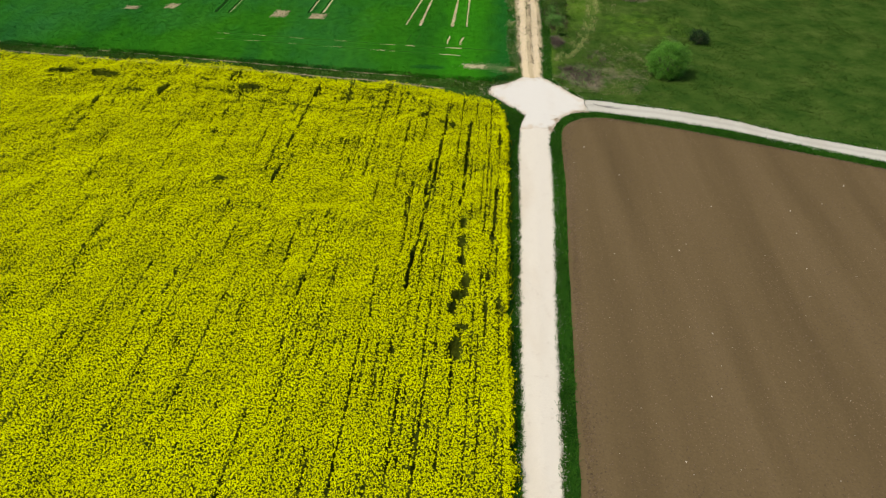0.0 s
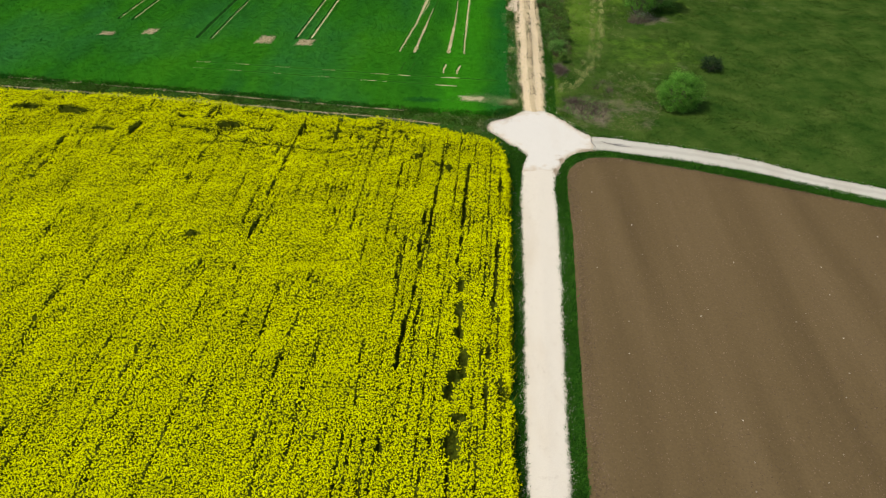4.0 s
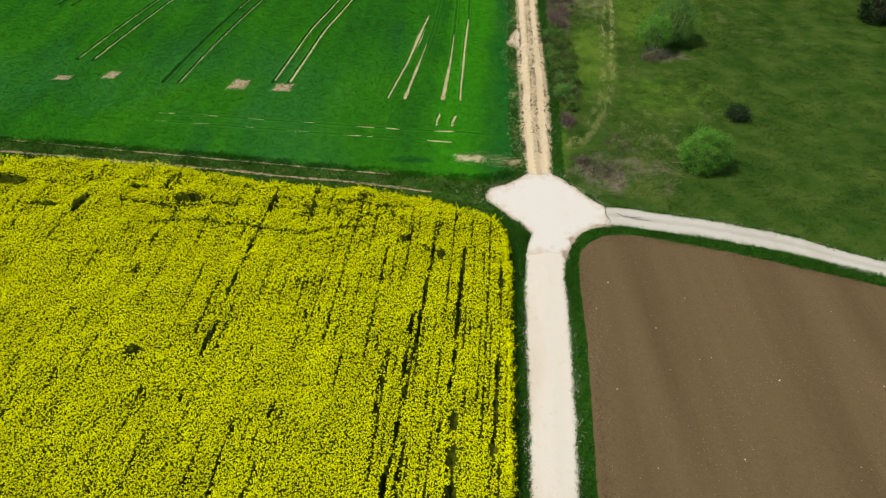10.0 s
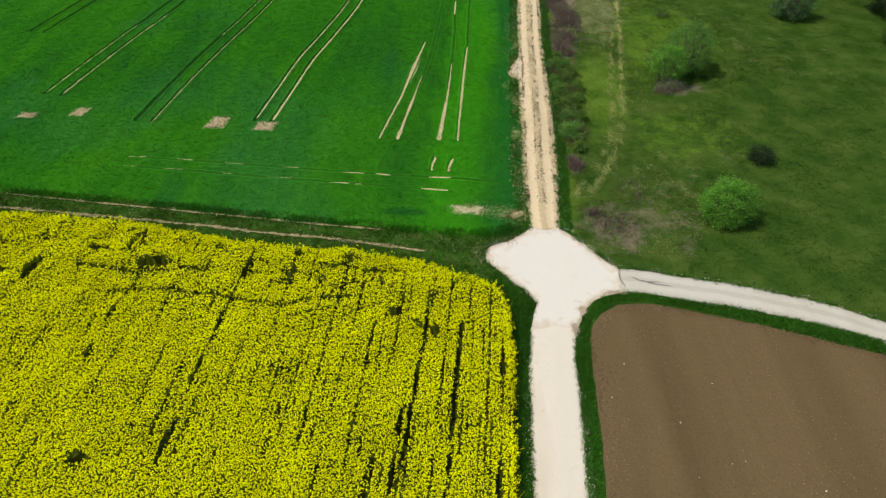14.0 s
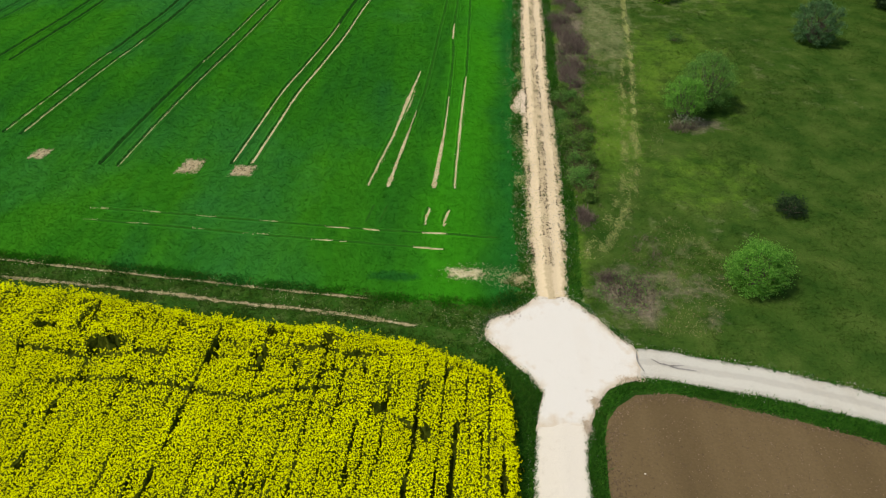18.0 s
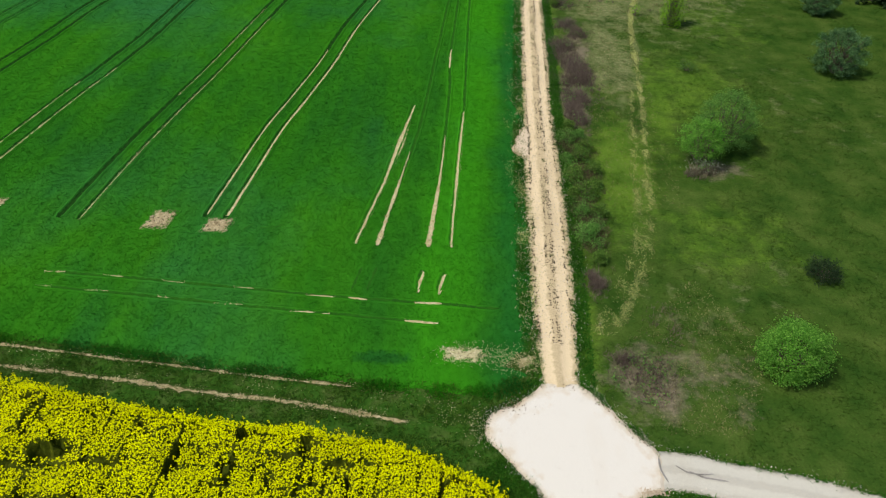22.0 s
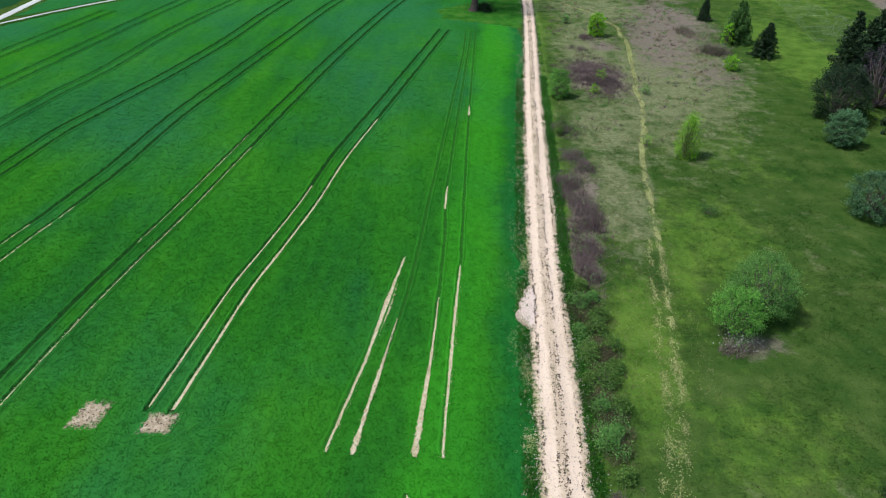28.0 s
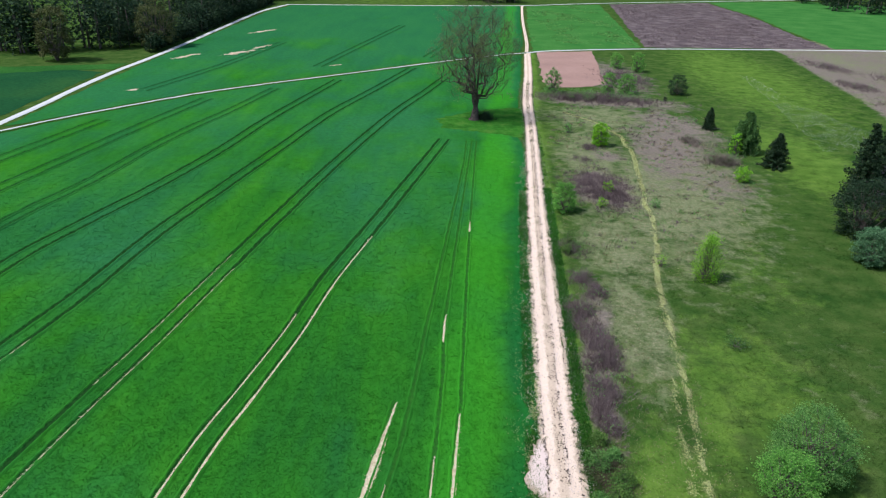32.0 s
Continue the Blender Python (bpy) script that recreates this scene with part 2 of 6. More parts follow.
# ---- materials ----
class Nodes:
    """Short hands for building a node material."""

    def __init__(self, name):
        self.mat = bpy.data.materials.new(name)
        self.mat.use_nodes = True
        self.tree = self.mat.node_tree
        self.bsdf = self.tree.nodes["Principled BSDF"]
        self.geo = self.add("ShaderNodeNewGeometry")

    def add(self, kind, **inputs):
        node = self.tree.nodes.new(kind)
        return node

    def link(self, a, b):
        self.tree.links.new(a, b)

    def noise(self, scale, detail=4.0, stretch=None, turn=0.0, rough=0.55, distortion=0.0):
        n = self.add("ShaderNodeTexNoise")
        n.inputs["Scale"].default_value, n.inputs["Detail"].default_value = scale, detail
        n.inputs["Roughness"].default_value, n.inputs["Distortion"].default_value = rough, distortion
        m = self.add("ShaderNodeMapping")
        m.inputs["Rotation"].default_value = (0, 0, turn)
        if stretch:
            m.inputs["Scale"].default_value = stretch
        self.link(self.geo.outputs["Position"], m.inputs["Vector"])
        self.link(m.outputs[0], n.inputs["Vector"])
        return n.outputs["Fac"]

    def ramp(self, fac, *stops):
        r = self.add("ShaderNodeValToRGB")
        while len(r.color_ramp.elements) < len(stops):
            r.color_ramp.elements.new(0.5)
        for e, (at, col) in zip(r.color_ramp.elements, stops):
            e.position, e.color = at, (*col, 1) if not isinstance(col, float) else (col, col, col, 1)
        self.link(fac, r.inputs[0])
        return r.outputs[0]

    def mix(self, fac, a, b, mode="MIX"):
        m = self.add("ShaderNodeMix")
        m.data_type, m.blend_type = "RGBA", mode
        for socket, value in ((m.inputs[0], fac), (m.inputs[6], a), (m.inputs[7], b)):
            if isinstance(value, (int, float)):
                socket.default_value = value
            elif isinstance(value, tuple):
                socket.default_value = (*value, 1)
            else:
                self.link(value, socket)
        return m.outputs[2]

    def math(self, op, a, b=0.0, c=0.0):
        m = self.add("ShaderNodeMath")
        m.operation = op
        for socket, value in zip(m.inputs, (a, b, c)):
            if isinstance(value, (int, float)):
                socket.default_value = value
            else:
                self.link(value, socket)
        return m.outputs[0]

    def attribute(self, name):
        a = self.add("ShaderNodeAttribute")
        a.attribute_name = name
        return a.outputs["Fac"]

    def xyz(self):
        s = self.add("ShaderNodeSeparateXYZ")
        self.link(self.geo.outputs["Position"], s.inputs[0])
        return s.outputs

    def ragged(self, colour, outside, at=0.72, scale=5.0, much=1.1):
        """The colour, giving way unevenly to what lies outside towards the rim."""
        edge = self.math("ABSOLUTE", self.math("SUBTRACT", self.math("MULTIPLY", self.attribute("across"), 2.0), 1.0))
        out = self.math("ADD", edge, self.math("MULTIPLY", self.math("SUBTRACT", self.noise(scale, 5, rough=0.7), 0.5), much))
        return self.mix(self.ramp(self.math("MULTIPLY", out, 0.5), (at / 2 - 0.05, 0.0), (at / 2 + 0.05, 1.0)), colour, outside)

    def bump(self, height, distance=0.03, strength=0.6):
        b = self.add("ShaderNodeBump")
        b.inputs["Distance"].default_value, b.inputs["Strength"].default_value = distance, strength
        self.link(height, b.inputs["Height"])
        self.link(b.outputs[0], self.bsdf.inputs["Normal"])

    def done(self, colour, rough=0.9, through=0.0, spec=0.0):
        self.bsdf.inputs["Roughness"].default_value = rough
        self.bsdf.inputs["Specular IOR Level"].default_value = spec
        self.link(colour, self.bsdf.inputs["Base Color"])
        if through:
            t = self.add("ShaderNodeBsdfTranslucent")
            self.link(colour, t.inputs[0])
            m = self.add("ShaderNodeMixShader")
            m.inputs[0].default_value = through
            self.link(self.bsdf.outputs[0], m.inputs[1])
            self.link(t.outputs[0], m.inputs[2])
            self.link(m.outputs[0], self.tree.nodes["Material Output"].inputs[0])
        return self.mat


def leaf_material(name, *cols, through=0.3, big=0.15, rough=0.6, vary=(0.72, 1.25)):
    """Leaves, blades or petals that differ one from another and from patch to patch."""
    n = Nodes(name)
    k = len(cols)
    r = n.ramp(n.geo.outputs["Random Per Island"], *[(i / max(1, k - 1), c) for i, c in enumerate(cols)])
    v = n.ramp(n.noise(big, 3), (0.3, vary[0]), (0.7, vary[1]))
    return n.done(n.mix(1.0, r, v, "MULTIPLY"), rough, through, 0.05)


def soil_material(name, dark, mid, light, scale=0.25, fine=9.0, bump=0.05, stretch=None, turn=0.0, grain=(0.75, 1.2)):
    """Ground in three tones, in broad patches and fine grain."""
    n = Nodes(name)
    broad = n.ramp(n.noise(scale, 5, stretch, turn), (0.3, dark), (0.5, mid), (0.72, light))
    small = n.noise(fine, 6)
    col = n.mix(1.0, broad, n.ramp(small, (0.25, grain[0]), (0.75, grain[1])), "MULTIPLY")
    n.bump(n.noise(fine * 0.6, 8), bump, 0.7)
    return n.done(col, 0.95)


def gravel_material(name, pale, tan, grey, patch=0.35, ruts=0.0, outside=None, rim=(0.86, 3.0, 0.55), fringe=0.65, wear=0.78):
    """Compacted gravel: pale where wheels run, tan and stony between and at the edges."""
    n = Nodes(name)
    base = n.mix(n.ramp(n.noise(patch, 4, (1.0, 0.3, 1)), (0.50, 0.0), (0.75, 0.5)), pale, tan)
    s = n.attribute("across")
    edge = n.math("ABSOLUTE", n.math("SUBTRACT", n.math("MULTIPLY", s, 2.0), 1.0))
    worn = n.math("ADD", n.math("MULTIPLY", edge, 0.5), n.math("MULTIPLY", n.noise(1.4, 5), 0.7))
    base = n.mix(n.ramp(worn, (wear, 0.0), (wear + 0.2, fringe)), base, tan)
    if ruts:
        off = n.math("ABSOLUTE", n.math("SUBTRACT", n.math("ABSOLUTE", n.math("SUBTRACT", s, 0.475)), 0.205))
        loose = n.math("ADD", off, n.math("MULTIPLY", n.math("SUBTRACT", n.noise(2.2, 6, rough=0.7), 0.5), 0.22))
        base = n.mix(n.ramp(loose, (0.085, 0.0), (0.14, ruts)), base, n.ramp(n.noise(7.0, 5, rough=0.8), (0.36, grey), (0.62, tan)))
    base = n.mix(n.ramp(n.noise(2.0, 6, rough=0.7), (0.58, 0.0), (0.78, 0.5)), base, grey)
    fine = n.noise(22, 6, rough=0.8)
    col = n.mix(1.0, base, n.ramp(fine, (0.3, 0.84), (0.7, 1.10)), "MULTIPLY")
    if outside:
        col = n.ragged(col, outside, *rim)
    n.bump(n.noise(18, 8), 0.02, 0.6)
    return n.done(col, 0.92)


GRAVEL = gravel_material("pale limestone gravel", (0.70, 0.66, 0.57), (0.55, 0.46, 0.34), (0.46, 0.40, 0.32), 0.25, outside=(0.03, 0.075, 0.012))
GRAVEL_PAD = gravel_material("white gravel pad", (0.70, 0.685, 0.63), (0.58, 0.48, 0.35), (0.56, 0.53, 0.47), 0.20, outside=(0.54, 0.45, 0.32), rim=(0.96, 1.3, 0.30), fringe=0.75, wear=0.76)
GRAVEL_GREY = gravel_material("grey limestone gravel", (0.55, 0.545, 0.48), (0.42, 0.38, 0.30), (0.33, 0.33, 0.32), 0.35, 0.35, outside=(0.03, 0.07, 0.012))
TRACK = gravel_material("tan gravel track", (0.69, 0.575, 0.38), (0.53, 0.43, 0.265), (0.32, 0.26, 0.15), 0.5, 0.65, outside=(0.03, 0.09, 0.012), rim=(0.84, 2.5, 1.1))
SPILL = gravel_material("spilled pale gravel", (0.64, 0.54, 0.40), (0.54, 0.44, 0.31), (0.40, 0.32, 0.22), 0.5, outside=(0.42, 0.34, 0.22), rim=(0.80, 1.8, 1.1))
FAR_GRAVEL = gravel_material("far pale gravel", (0.53, 0.57, 0.46), (0.46, 0.47, 0.38), (0.39, 0.40, 0.34))
SOIL = soil_material("dry brown tilled soil", (0.114, 0.082, 0.041), (0.136, 0.098, 0.049), (0.156, 0.113, 0.059), 0.12, 7.0, 0.03, (2.6, 0.20, 1), -0.12, (0.86, 1.1))
PINK_SOIL = soil_material("pinkish bare soil", (0.27, 0.18, 0.125), (0.31, 0.205, 0.14), (0.34, 0.23, 0.16), 0.1, 3.0, 0.05)


def wheat_colour(n):
    """The green of the wheat: drill rows, patches, a painted cool haze with distance, a bright and a dark band beside
    the track.
    """
    x, y, z = n.xyz()
    u = n.math("SUBTRACT", x, n.math("MULTIPLY", y, 0.078))
    u = n.math("ADD", u, n.math("MULTIPLY", n.math("SUBTRACT", n.noise(0.12, 4), 0.5), 5.0))
    drill = n.noise(0.30, 4, (1.0, 0.16, 1), 0.10)
    patch = n.noise(0.07, 4, (1.0, 0.45, 1), 0.35)
    col = n.ramp(n.math("ADD", n.math("MULTIPLY", drill, 0.45), n.math("MULTIPLY", patch, 0.55)),
                 (0.36, (0.013, 0.100, 0.012)), (0.5, (0.021, 0.146, 0.009)), (0.63, (0.032, 0.178, 0.009)))
    # distance haze painted in: blue-green strengthens with y, broken up by noise
    haze_tint = n.math("ADD", n.math("MULTIPLY", n.math("SUBTRACT", n.noise(0.045, 5, (1.0, 0.6, 1), 0.3, 0.6), 0.5), 2.6), n.math("MULTIPLY", y, 0.0032))
    col = n.mix(n.ramp(haze_tint, (0.15, 0.0), (0.75, 0.75)), col, (0.020, 0.124, 0.042))
    across = n.math("MULTIPLY", n.math("ADD", u, 10.0), 0.05)
    col = n.mix(n.ramp(across, (0.3, 0.0), (0.42, 0.6), (0.55, 0.5), (0.63, 0.0)), col, (0.034, 0.250, 0.008))
    col = n.mix(n.ramp(across, (0.60, 0.0), (0.68, 0.75), (0.80, 0.75), (0.88, 0.15)), col, (0.010, 0.108, 0.018))
    px, py = n.math("MULTIPLY", n.math("ADD", x, 2.3), 0.30), n.math("MULTIPLY", n.math("SUBTRACT", y, 22.4), 0.95)
    spot = n.math("ADD", n.math("ADD", n.math("MULTIPLY", px, px), n.math("MULTIPLY", py, py)), n.math("MULTIPLY", n.noise(2.4, 6, rough=0.75), 1.1))
    col = n.mix(n.ramp(spot, (0.65, 0.75), (1.45, 0.0)), col, (0.009, 0.078, 0.014))
    return n.mix(1.0, col, n.ramp(n.noise(1.3, 7, (1.0, 0.6, 1), 0.1, 0.7), (0.30, 0.84), (0.70, 1.14)), "MULTIPLY")


def wheat_material(name, blade=False):
    n = Nodes(name)
    col = wheat_colour(n)
    if blade:
        col = n.mix(1.0, col, n.ramp(n.geo.outputs["Random Per Island"], (0.0, 0.95), (1.0, 1.30)), "MULTIPLY")
        return n.done(col, 0.7, 0.4)
    n.bump(n.noise(1.9, 5, (1.0, 0.7, 1), 0.1, 0.65), 0.16, 0.5)
    return n.done(col, 0.75)


def bare_material(name, outside=None, at=0.72, much=1.1, scale=5.0, cols=((0.32, 0.255, 0.13), (0.50, 0.425, 0.25), (0.65, 0.57, 0.38))):
    """Pale crumbly earth with an uneven rim, where the wheat or what else lies outside comes in."""
    n = Nodes(name)
    col = n.ramp(n.noise(2.6, 6, rough=0.65), (0.3, cols[0]), (0.5, cols[1]), (0.72, cols[2]))
    col = n.mix(1.0, col, n.ramp(n.noise(11, 5, rough=0.8), (0.34, 0.55), (0.56, 1.12)), "MULTIPLY")
    n.bump(n.noise(12, 8), 0.04, 0.6)
    return n.done(n.ragged(col, outside or wheat_colour(n), at, scale, much), 0.95)


def pressed_shade_material(name, dark, light, at, much=0.9):
    """A wheel line in the wheat: bent crop, darkened in colour for the rut's shade, with soft uneven edges."""
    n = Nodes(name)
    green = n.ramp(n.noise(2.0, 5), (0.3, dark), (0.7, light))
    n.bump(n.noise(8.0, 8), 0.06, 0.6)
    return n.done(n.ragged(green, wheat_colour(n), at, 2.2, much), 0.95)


BARE = bare_material("bare earth in wheat", None, 0.64, 1.6, 3.5, ((0.24, 0.19, 0.10), (0.40, 0.34, 0.20), (0.56, 0.49, 0.32)))
BARE_LINE = bare_material("bare earth along a wheel line", None, 0.66, 1.9, 2.6, ((0.30, 0.25, 0.11), (0.52, 0.46, 0.26), (0.66, 0.60, 0.40)))
BARE_CORNER = bare_material("pale stony earth", None, 0.55, 2.0, 2.0, ((0.40, 0.36, 0.21), (0.56, 0.52, 0.33), (0.70, 0.66, 0.47)))
BARE_BROKEN = bare_material("patchy earth along a wheel line", None, 0.30, 3.0, 1.5, ((0.20, 0.20, 0.08), (0.36, 0.34, 0.17), (0.52, 0.48, 0.28)))
BARE_GRASS = bare_material("bare earth in grass", (0.032, 0.065, 0.012), 0.40, 2.6, 1.2, ((0.16, 0.14, 0.06), (0.34, 0.29, 0.16), (0.50, 0.44, 0.28)))
BARE_FAR = bare_material("washed-out earth in far wheat", None, 0.45, 3.0, 0.45)
# these dark greens carry the shade inside sunken wheel lines as colour
DARK_RUT = pressed_shade_material("pressed wheel line with painted shade", (0.007, 0.034, 0.006), (0.013, 0.060, 0.009), 0.40)
DIM_RUT = pressed_shade_material("dim wheel line", (0.010, 0.055, 0.010), (0.016, 0.085, 0.014), 0.34, 1.3)
FAINT_RUT = pressed_shade_material("faintly pressed wheel line and painted shade", (0.015, 0.080, 0.009), (0.022, 0.115, 0.010), 0.35, 1.6)
UNDER_RAPE = soil_material("rape leaves under the flowers", (0.030, 0.048, 0.006), (0.060, 0.080, 0.008), (0.11, 0.13, 0.012), 2.0, 9.0, 0.1)
DARK_BARK = soil_material("dark branch bark", (0.045, 0.038, 0.028), (0.07, 0.06, 0.045), (0.11, 0.095, 0.07), 3.0, 20.0, 0.02)
SCRAPE = bare_material("dark wheel scrape", (0.42, 0.41, 0.39), 0.8, 1.6, 3.0, ((0.2, 0.19, 0.17), (0.28, 0.27, 0.25), (0.36, 0.35, 0.33)))
STAIN = leaf_material("brown dust on gravel", (0.36, 0.29, 0.20), (0.46, 0.38, 0.28), (0.56, 0.48, 0.38), through=0.0)
BARK = soil_material("grey bark", (0.09, 0.075, 0.055), (0.14, 0.12, 0.09), (0.2, 0.175, 0.14), 3.0, 20.0, 0.02)


def meadow_material(name="meadow grass", blade=False):
    """Grass with dry, mossy and litter-strewn areas, whose strength is held in the mesh."""
    n = Nodes(name)
    mott = n.noise(0.30, 6, rough=0.65)
    col = n.ramp(mott, (0.3, (0.020, 0.060, 0.009)), (0.5, (0.041, 0.087, 0.014)), (0.7, (0.073, 0.119, 0.024)))
    fine = n.noise(2.2, 7, rough=0.75)
    soft = lambda a, k, top: n.ramp(n.math("ADD", n.attribute(a), n.math("MULTIPLY", n.math("SUBTRACT", n.noise(k, 7, rough=0.75), 0.5), 2.0)), (0.34, 0.0), (0.78, top))
    col = n.mix(soft("lush", 0.5, 1.0), col, n.ramp(mott, (0.3, (0.048, 0.114, 0.013)), (0.7, (0.112, 0.203, 0.025))))
    col = n.mix(soft("dry", 0.42, 0.85), col, n.ramp(fine, (0.3, (0.095, 0.13, 0.045)), (0.5, (0.175, 0.20, 0.085)), (0.7, (0.30, 0.295, 0.16))))
    col = n.mix(soft("litter", 0.36, 1.0), col, n.ramp(fine, (0.3, (0.095, 0.083, 0.058)), (0.5, (0.165, 0.145, 0.10)), (0.7, (0.25, 0.225, 0.145))))
    col = n.mix(1.0, col, n.ramp(n.noise(6.0, 6, rough=0.75), (0.28, 0.68), (0.72, 1.28)), "MULTIPLY")
    if blade:
        col = n.mix(1.0, col, n.ramp(n.geo.outputs["Random Per Island"], (0.0, 0.80), (1.0, 1.55)), "MULTIPLY")
        return n.done(col, 0.75, 0.3)
    n.bump(n.noise(5.0, 8), 0.015, 0.5)
    return n.done(col, 0.9)


WHEAT = wheat_material("young wheat")
BLADE_WHEAT = wheat_material("wheat blades", True)
MEADOW = meadow_material()
MEADOW_BLADE = meadow_material("meadow blades", True)
VERGE = soil_material("short verge grass", (0.014, 0.050, 0.007), (0.024, 0.075, 0.010), (0.04, 0.10, 0.014), 0.5, 8.0, 0.08)
SPARSE = soil_material("trampled grass on earth", (0.018, 0.068, 0.008), (0.032, 0.095, 0.012), (0.075, 0.112, 0.030), 0.7, 8.0, 0.06)
WEST_GREEN = soil_material("dark shaded field", (0.010, 0.055, 0.018), (0.014, 0.070, 0.020), (0.022, 0.085, 0.020), 0.05, 1.2, 0.01)
FAR_GREEN = soil_material("far green field", (0.030, 0.135, 0.022), (0.042, 0.16, 0.026), (0.060, 0.185, 0.034), 0.10, 1.6, 0.01)
WEST_MARGIN = soil_material("grass before the wood", (0.018, 0.085, 0.014), (0.026, 0.11, 0.016), (0.04, 0.14, 0.02), 0.10, 1.6, 0.01)
FAR_SCRUB = soil_material("brown weed field", (0.068, 0.056, 0.048), (0.105, 0.087, 0.074), (0.19, 0.165, 0.125), 0.22, 0.9, 0.005, grain=(0.8, 1.2))
TREE_GRASS = soil_material("rough field island grass", (0.018, 0.090, 0.009), (0.030, 0.135, 0.012), (0.065, 0.165, 0.02), 0.4, 3.0, 0.05)
BLADE_GRASS = leaf_material("grass blades", (0.022, 0.075, 0.008), (0.042, 0.115, 0.012), (0.095, 0.185, 0.025))
BLADE_LUSH = leaf_material("lush verge blades", (0.016, 0.085, 0.008), (0.03, 0.14, 0.012), (0.08, 0.24, 0.025))
BLADE_DRY = leaf_material("dry grass blades", (0.13, 0.13, 0.05), (0.22, 0.215, 0.09), (0.36, 0.34, 0.17))
PETAL = leaf_material("rape flowers", (0.665, 0.71, 0.003), (0.865, 0.915, 0.003), (0.955, 0.975, 0.006), through=0.35, big=0.3, vary=(0.92, 1.08))
RAPE_LEAF = leaf_material("rape stems and leaves", (0.06, 0.085, 0.006), (0.16, 0.20, 0.010), (0.36, 0.40, 0.012), big=0.4)
LEAF_GREEN = leaf_material("fresh green leaves", (0.075, 0.23, 0.030), (0.13, 0.35, 0.048), (0.24, 0.50, 0.085), through=0.5)
LEAF_MID = leaf_material("mid green leaves", (0.075, 0.20, 0.040), (0.125, 0.30, 0.06), (0.22, 0.42, 0.10), through=0.5)
LEAF_GREY = leaf_material("grey green leaves", (0.055, 0.15, 0.055), (0.10, 0.22, 0.085), (0.18, 0.33, 0.14), through=0.5)
LEAF_PINE = leaf_material("light pine needles", (0.035, 0.095, 0.02), (0.06, 0.145, 0.03), (0.11, 0.22, 0.05), through=0.3)
LEAF_SHRUB = leaf_material("olive shrub leaves", (0.05, 0.12, 0.02), (0.09, 0.19, 0.032), (0.18, 0.31, 0.06), through=0.4)
LEAF_YELLOW = leaf_material("yellow green spring leaves", (0.13, 0.36, 0.014), (0.21, 0.50, 0.02), (0.33, 0.64, 0.035), through=0.5)
LEAF_DARK = leaf_material("dark shrub leaves", (0.015, 0.037, 0.016), (0.027, 0.058, 0.022), (0.048, 0.088, 0.034))
LEAF_BUD = leaf_material("sparse spring buds", (0.10, 0.13, 0.03), (0.15, 0.19, 0.045), (0.22, 0.26, 0.075), through=0.5)
LEAF_WILLOW = leaf_material("dull willow leaves", (0.055, 0.075, 0.02), (0.095, 0.12, 0.035), (0.155, 0.18, 0.06), through=0.4)
PURPLE_TWIG = leaf_material("dark purple twigs", (0.025, 0.022, 0.026), (0.045, 0.040, 0.046), (0.08, 0.07, 0.075), through=0.0)
STRAW = leaf_material("pale straw", (0.32, 0.31, 0.14), (0.48, 0.46, 0.24), (0.62, 0.59, 0.37), through=0.1)
EARTH_CRUMB = leaf_material("tan earth crumbs", (0.20, 0.155, 0.08), (0.34, 0.275, 0.16), (0.50, 0.42, 0.28), through=0.0)
TRAIL_STRAW = leaf_material("yellowed trodden grass", (0.22, 0.26, 0.07), (0.34, 0.39, 0.12), (0.48, 0.51, 0.22), through=0.1)
CRUMB = leaf_material("dark earth crumbs", (0.035, 0.030, 0.020), (0.07, 0.058, 0.038), (0.13, 0.10, 0.065), through=0.0)
NEEDLE = leaf_material("pine needles", (0.012, 0.030, 0.012), (0.022, 0.048, 0.018), (0.042, 0.078, 0.028), through=0.1)
TWIG = leaf_material("bare purple brown twigs", (0.075, 0.056, 0.047), (0.13, 0.102, 0.085), (0.24, 0.20, 0.16), through=0.0)
TWIG_GREY = leaf_material("bare grey twigs", (0.10, 0.085, 0.06), (0.17, 0.15, 0.10), (0.27, 0.24, 0.17), through=0.0)
TWIG_OLIVE = leaf_material("olive brown twigs", (0.075, 0.07, 0.035), (0.11, 0.105, 0.05), (0.16, 0.155, 0.08), through=0.0)
STONE = leaf_material("pale stones", (0.3, 0.26, 0.2), (0.5, 0.45, 0.36), (0.65, 0.6, 0.52), through=0.0)
PALE_STONE = leaf_material("pale gravel stones", (0.42, 0.37, 0.29), (0.58, 0.53, 0.45), (0.70, 0.66, 0.59), through=0.0)
CLOD = leaf_material("soil clods", (0.095, 0.068, 0.042), (0.135, 0.095, 0.055), (0.20, 0.145, 0.095), through=0.0)
WHITE_FLOWER = leaf_material("white blossoms", (0.26, 0.30, 0.20), (0.42, 0.45, 0.36), through=0.2)

# ---- plan, in metres ----
ROAD_L = [(0.6, -110), (3.6, -50), (4.6, -30.1), (5.2, -18.4), (6.05, -4), (6.5, 5), (6.95, 9.0), (7.6, 11.7)]
ROAD_R = [(2.9, -110), (5.9, -50), (6.9, -30), (7.7, -20), (8.5, -10.5), (9.05, -5.4), (9.62, 2.3), (9.9, 7.4), (10.3, 9.4)]
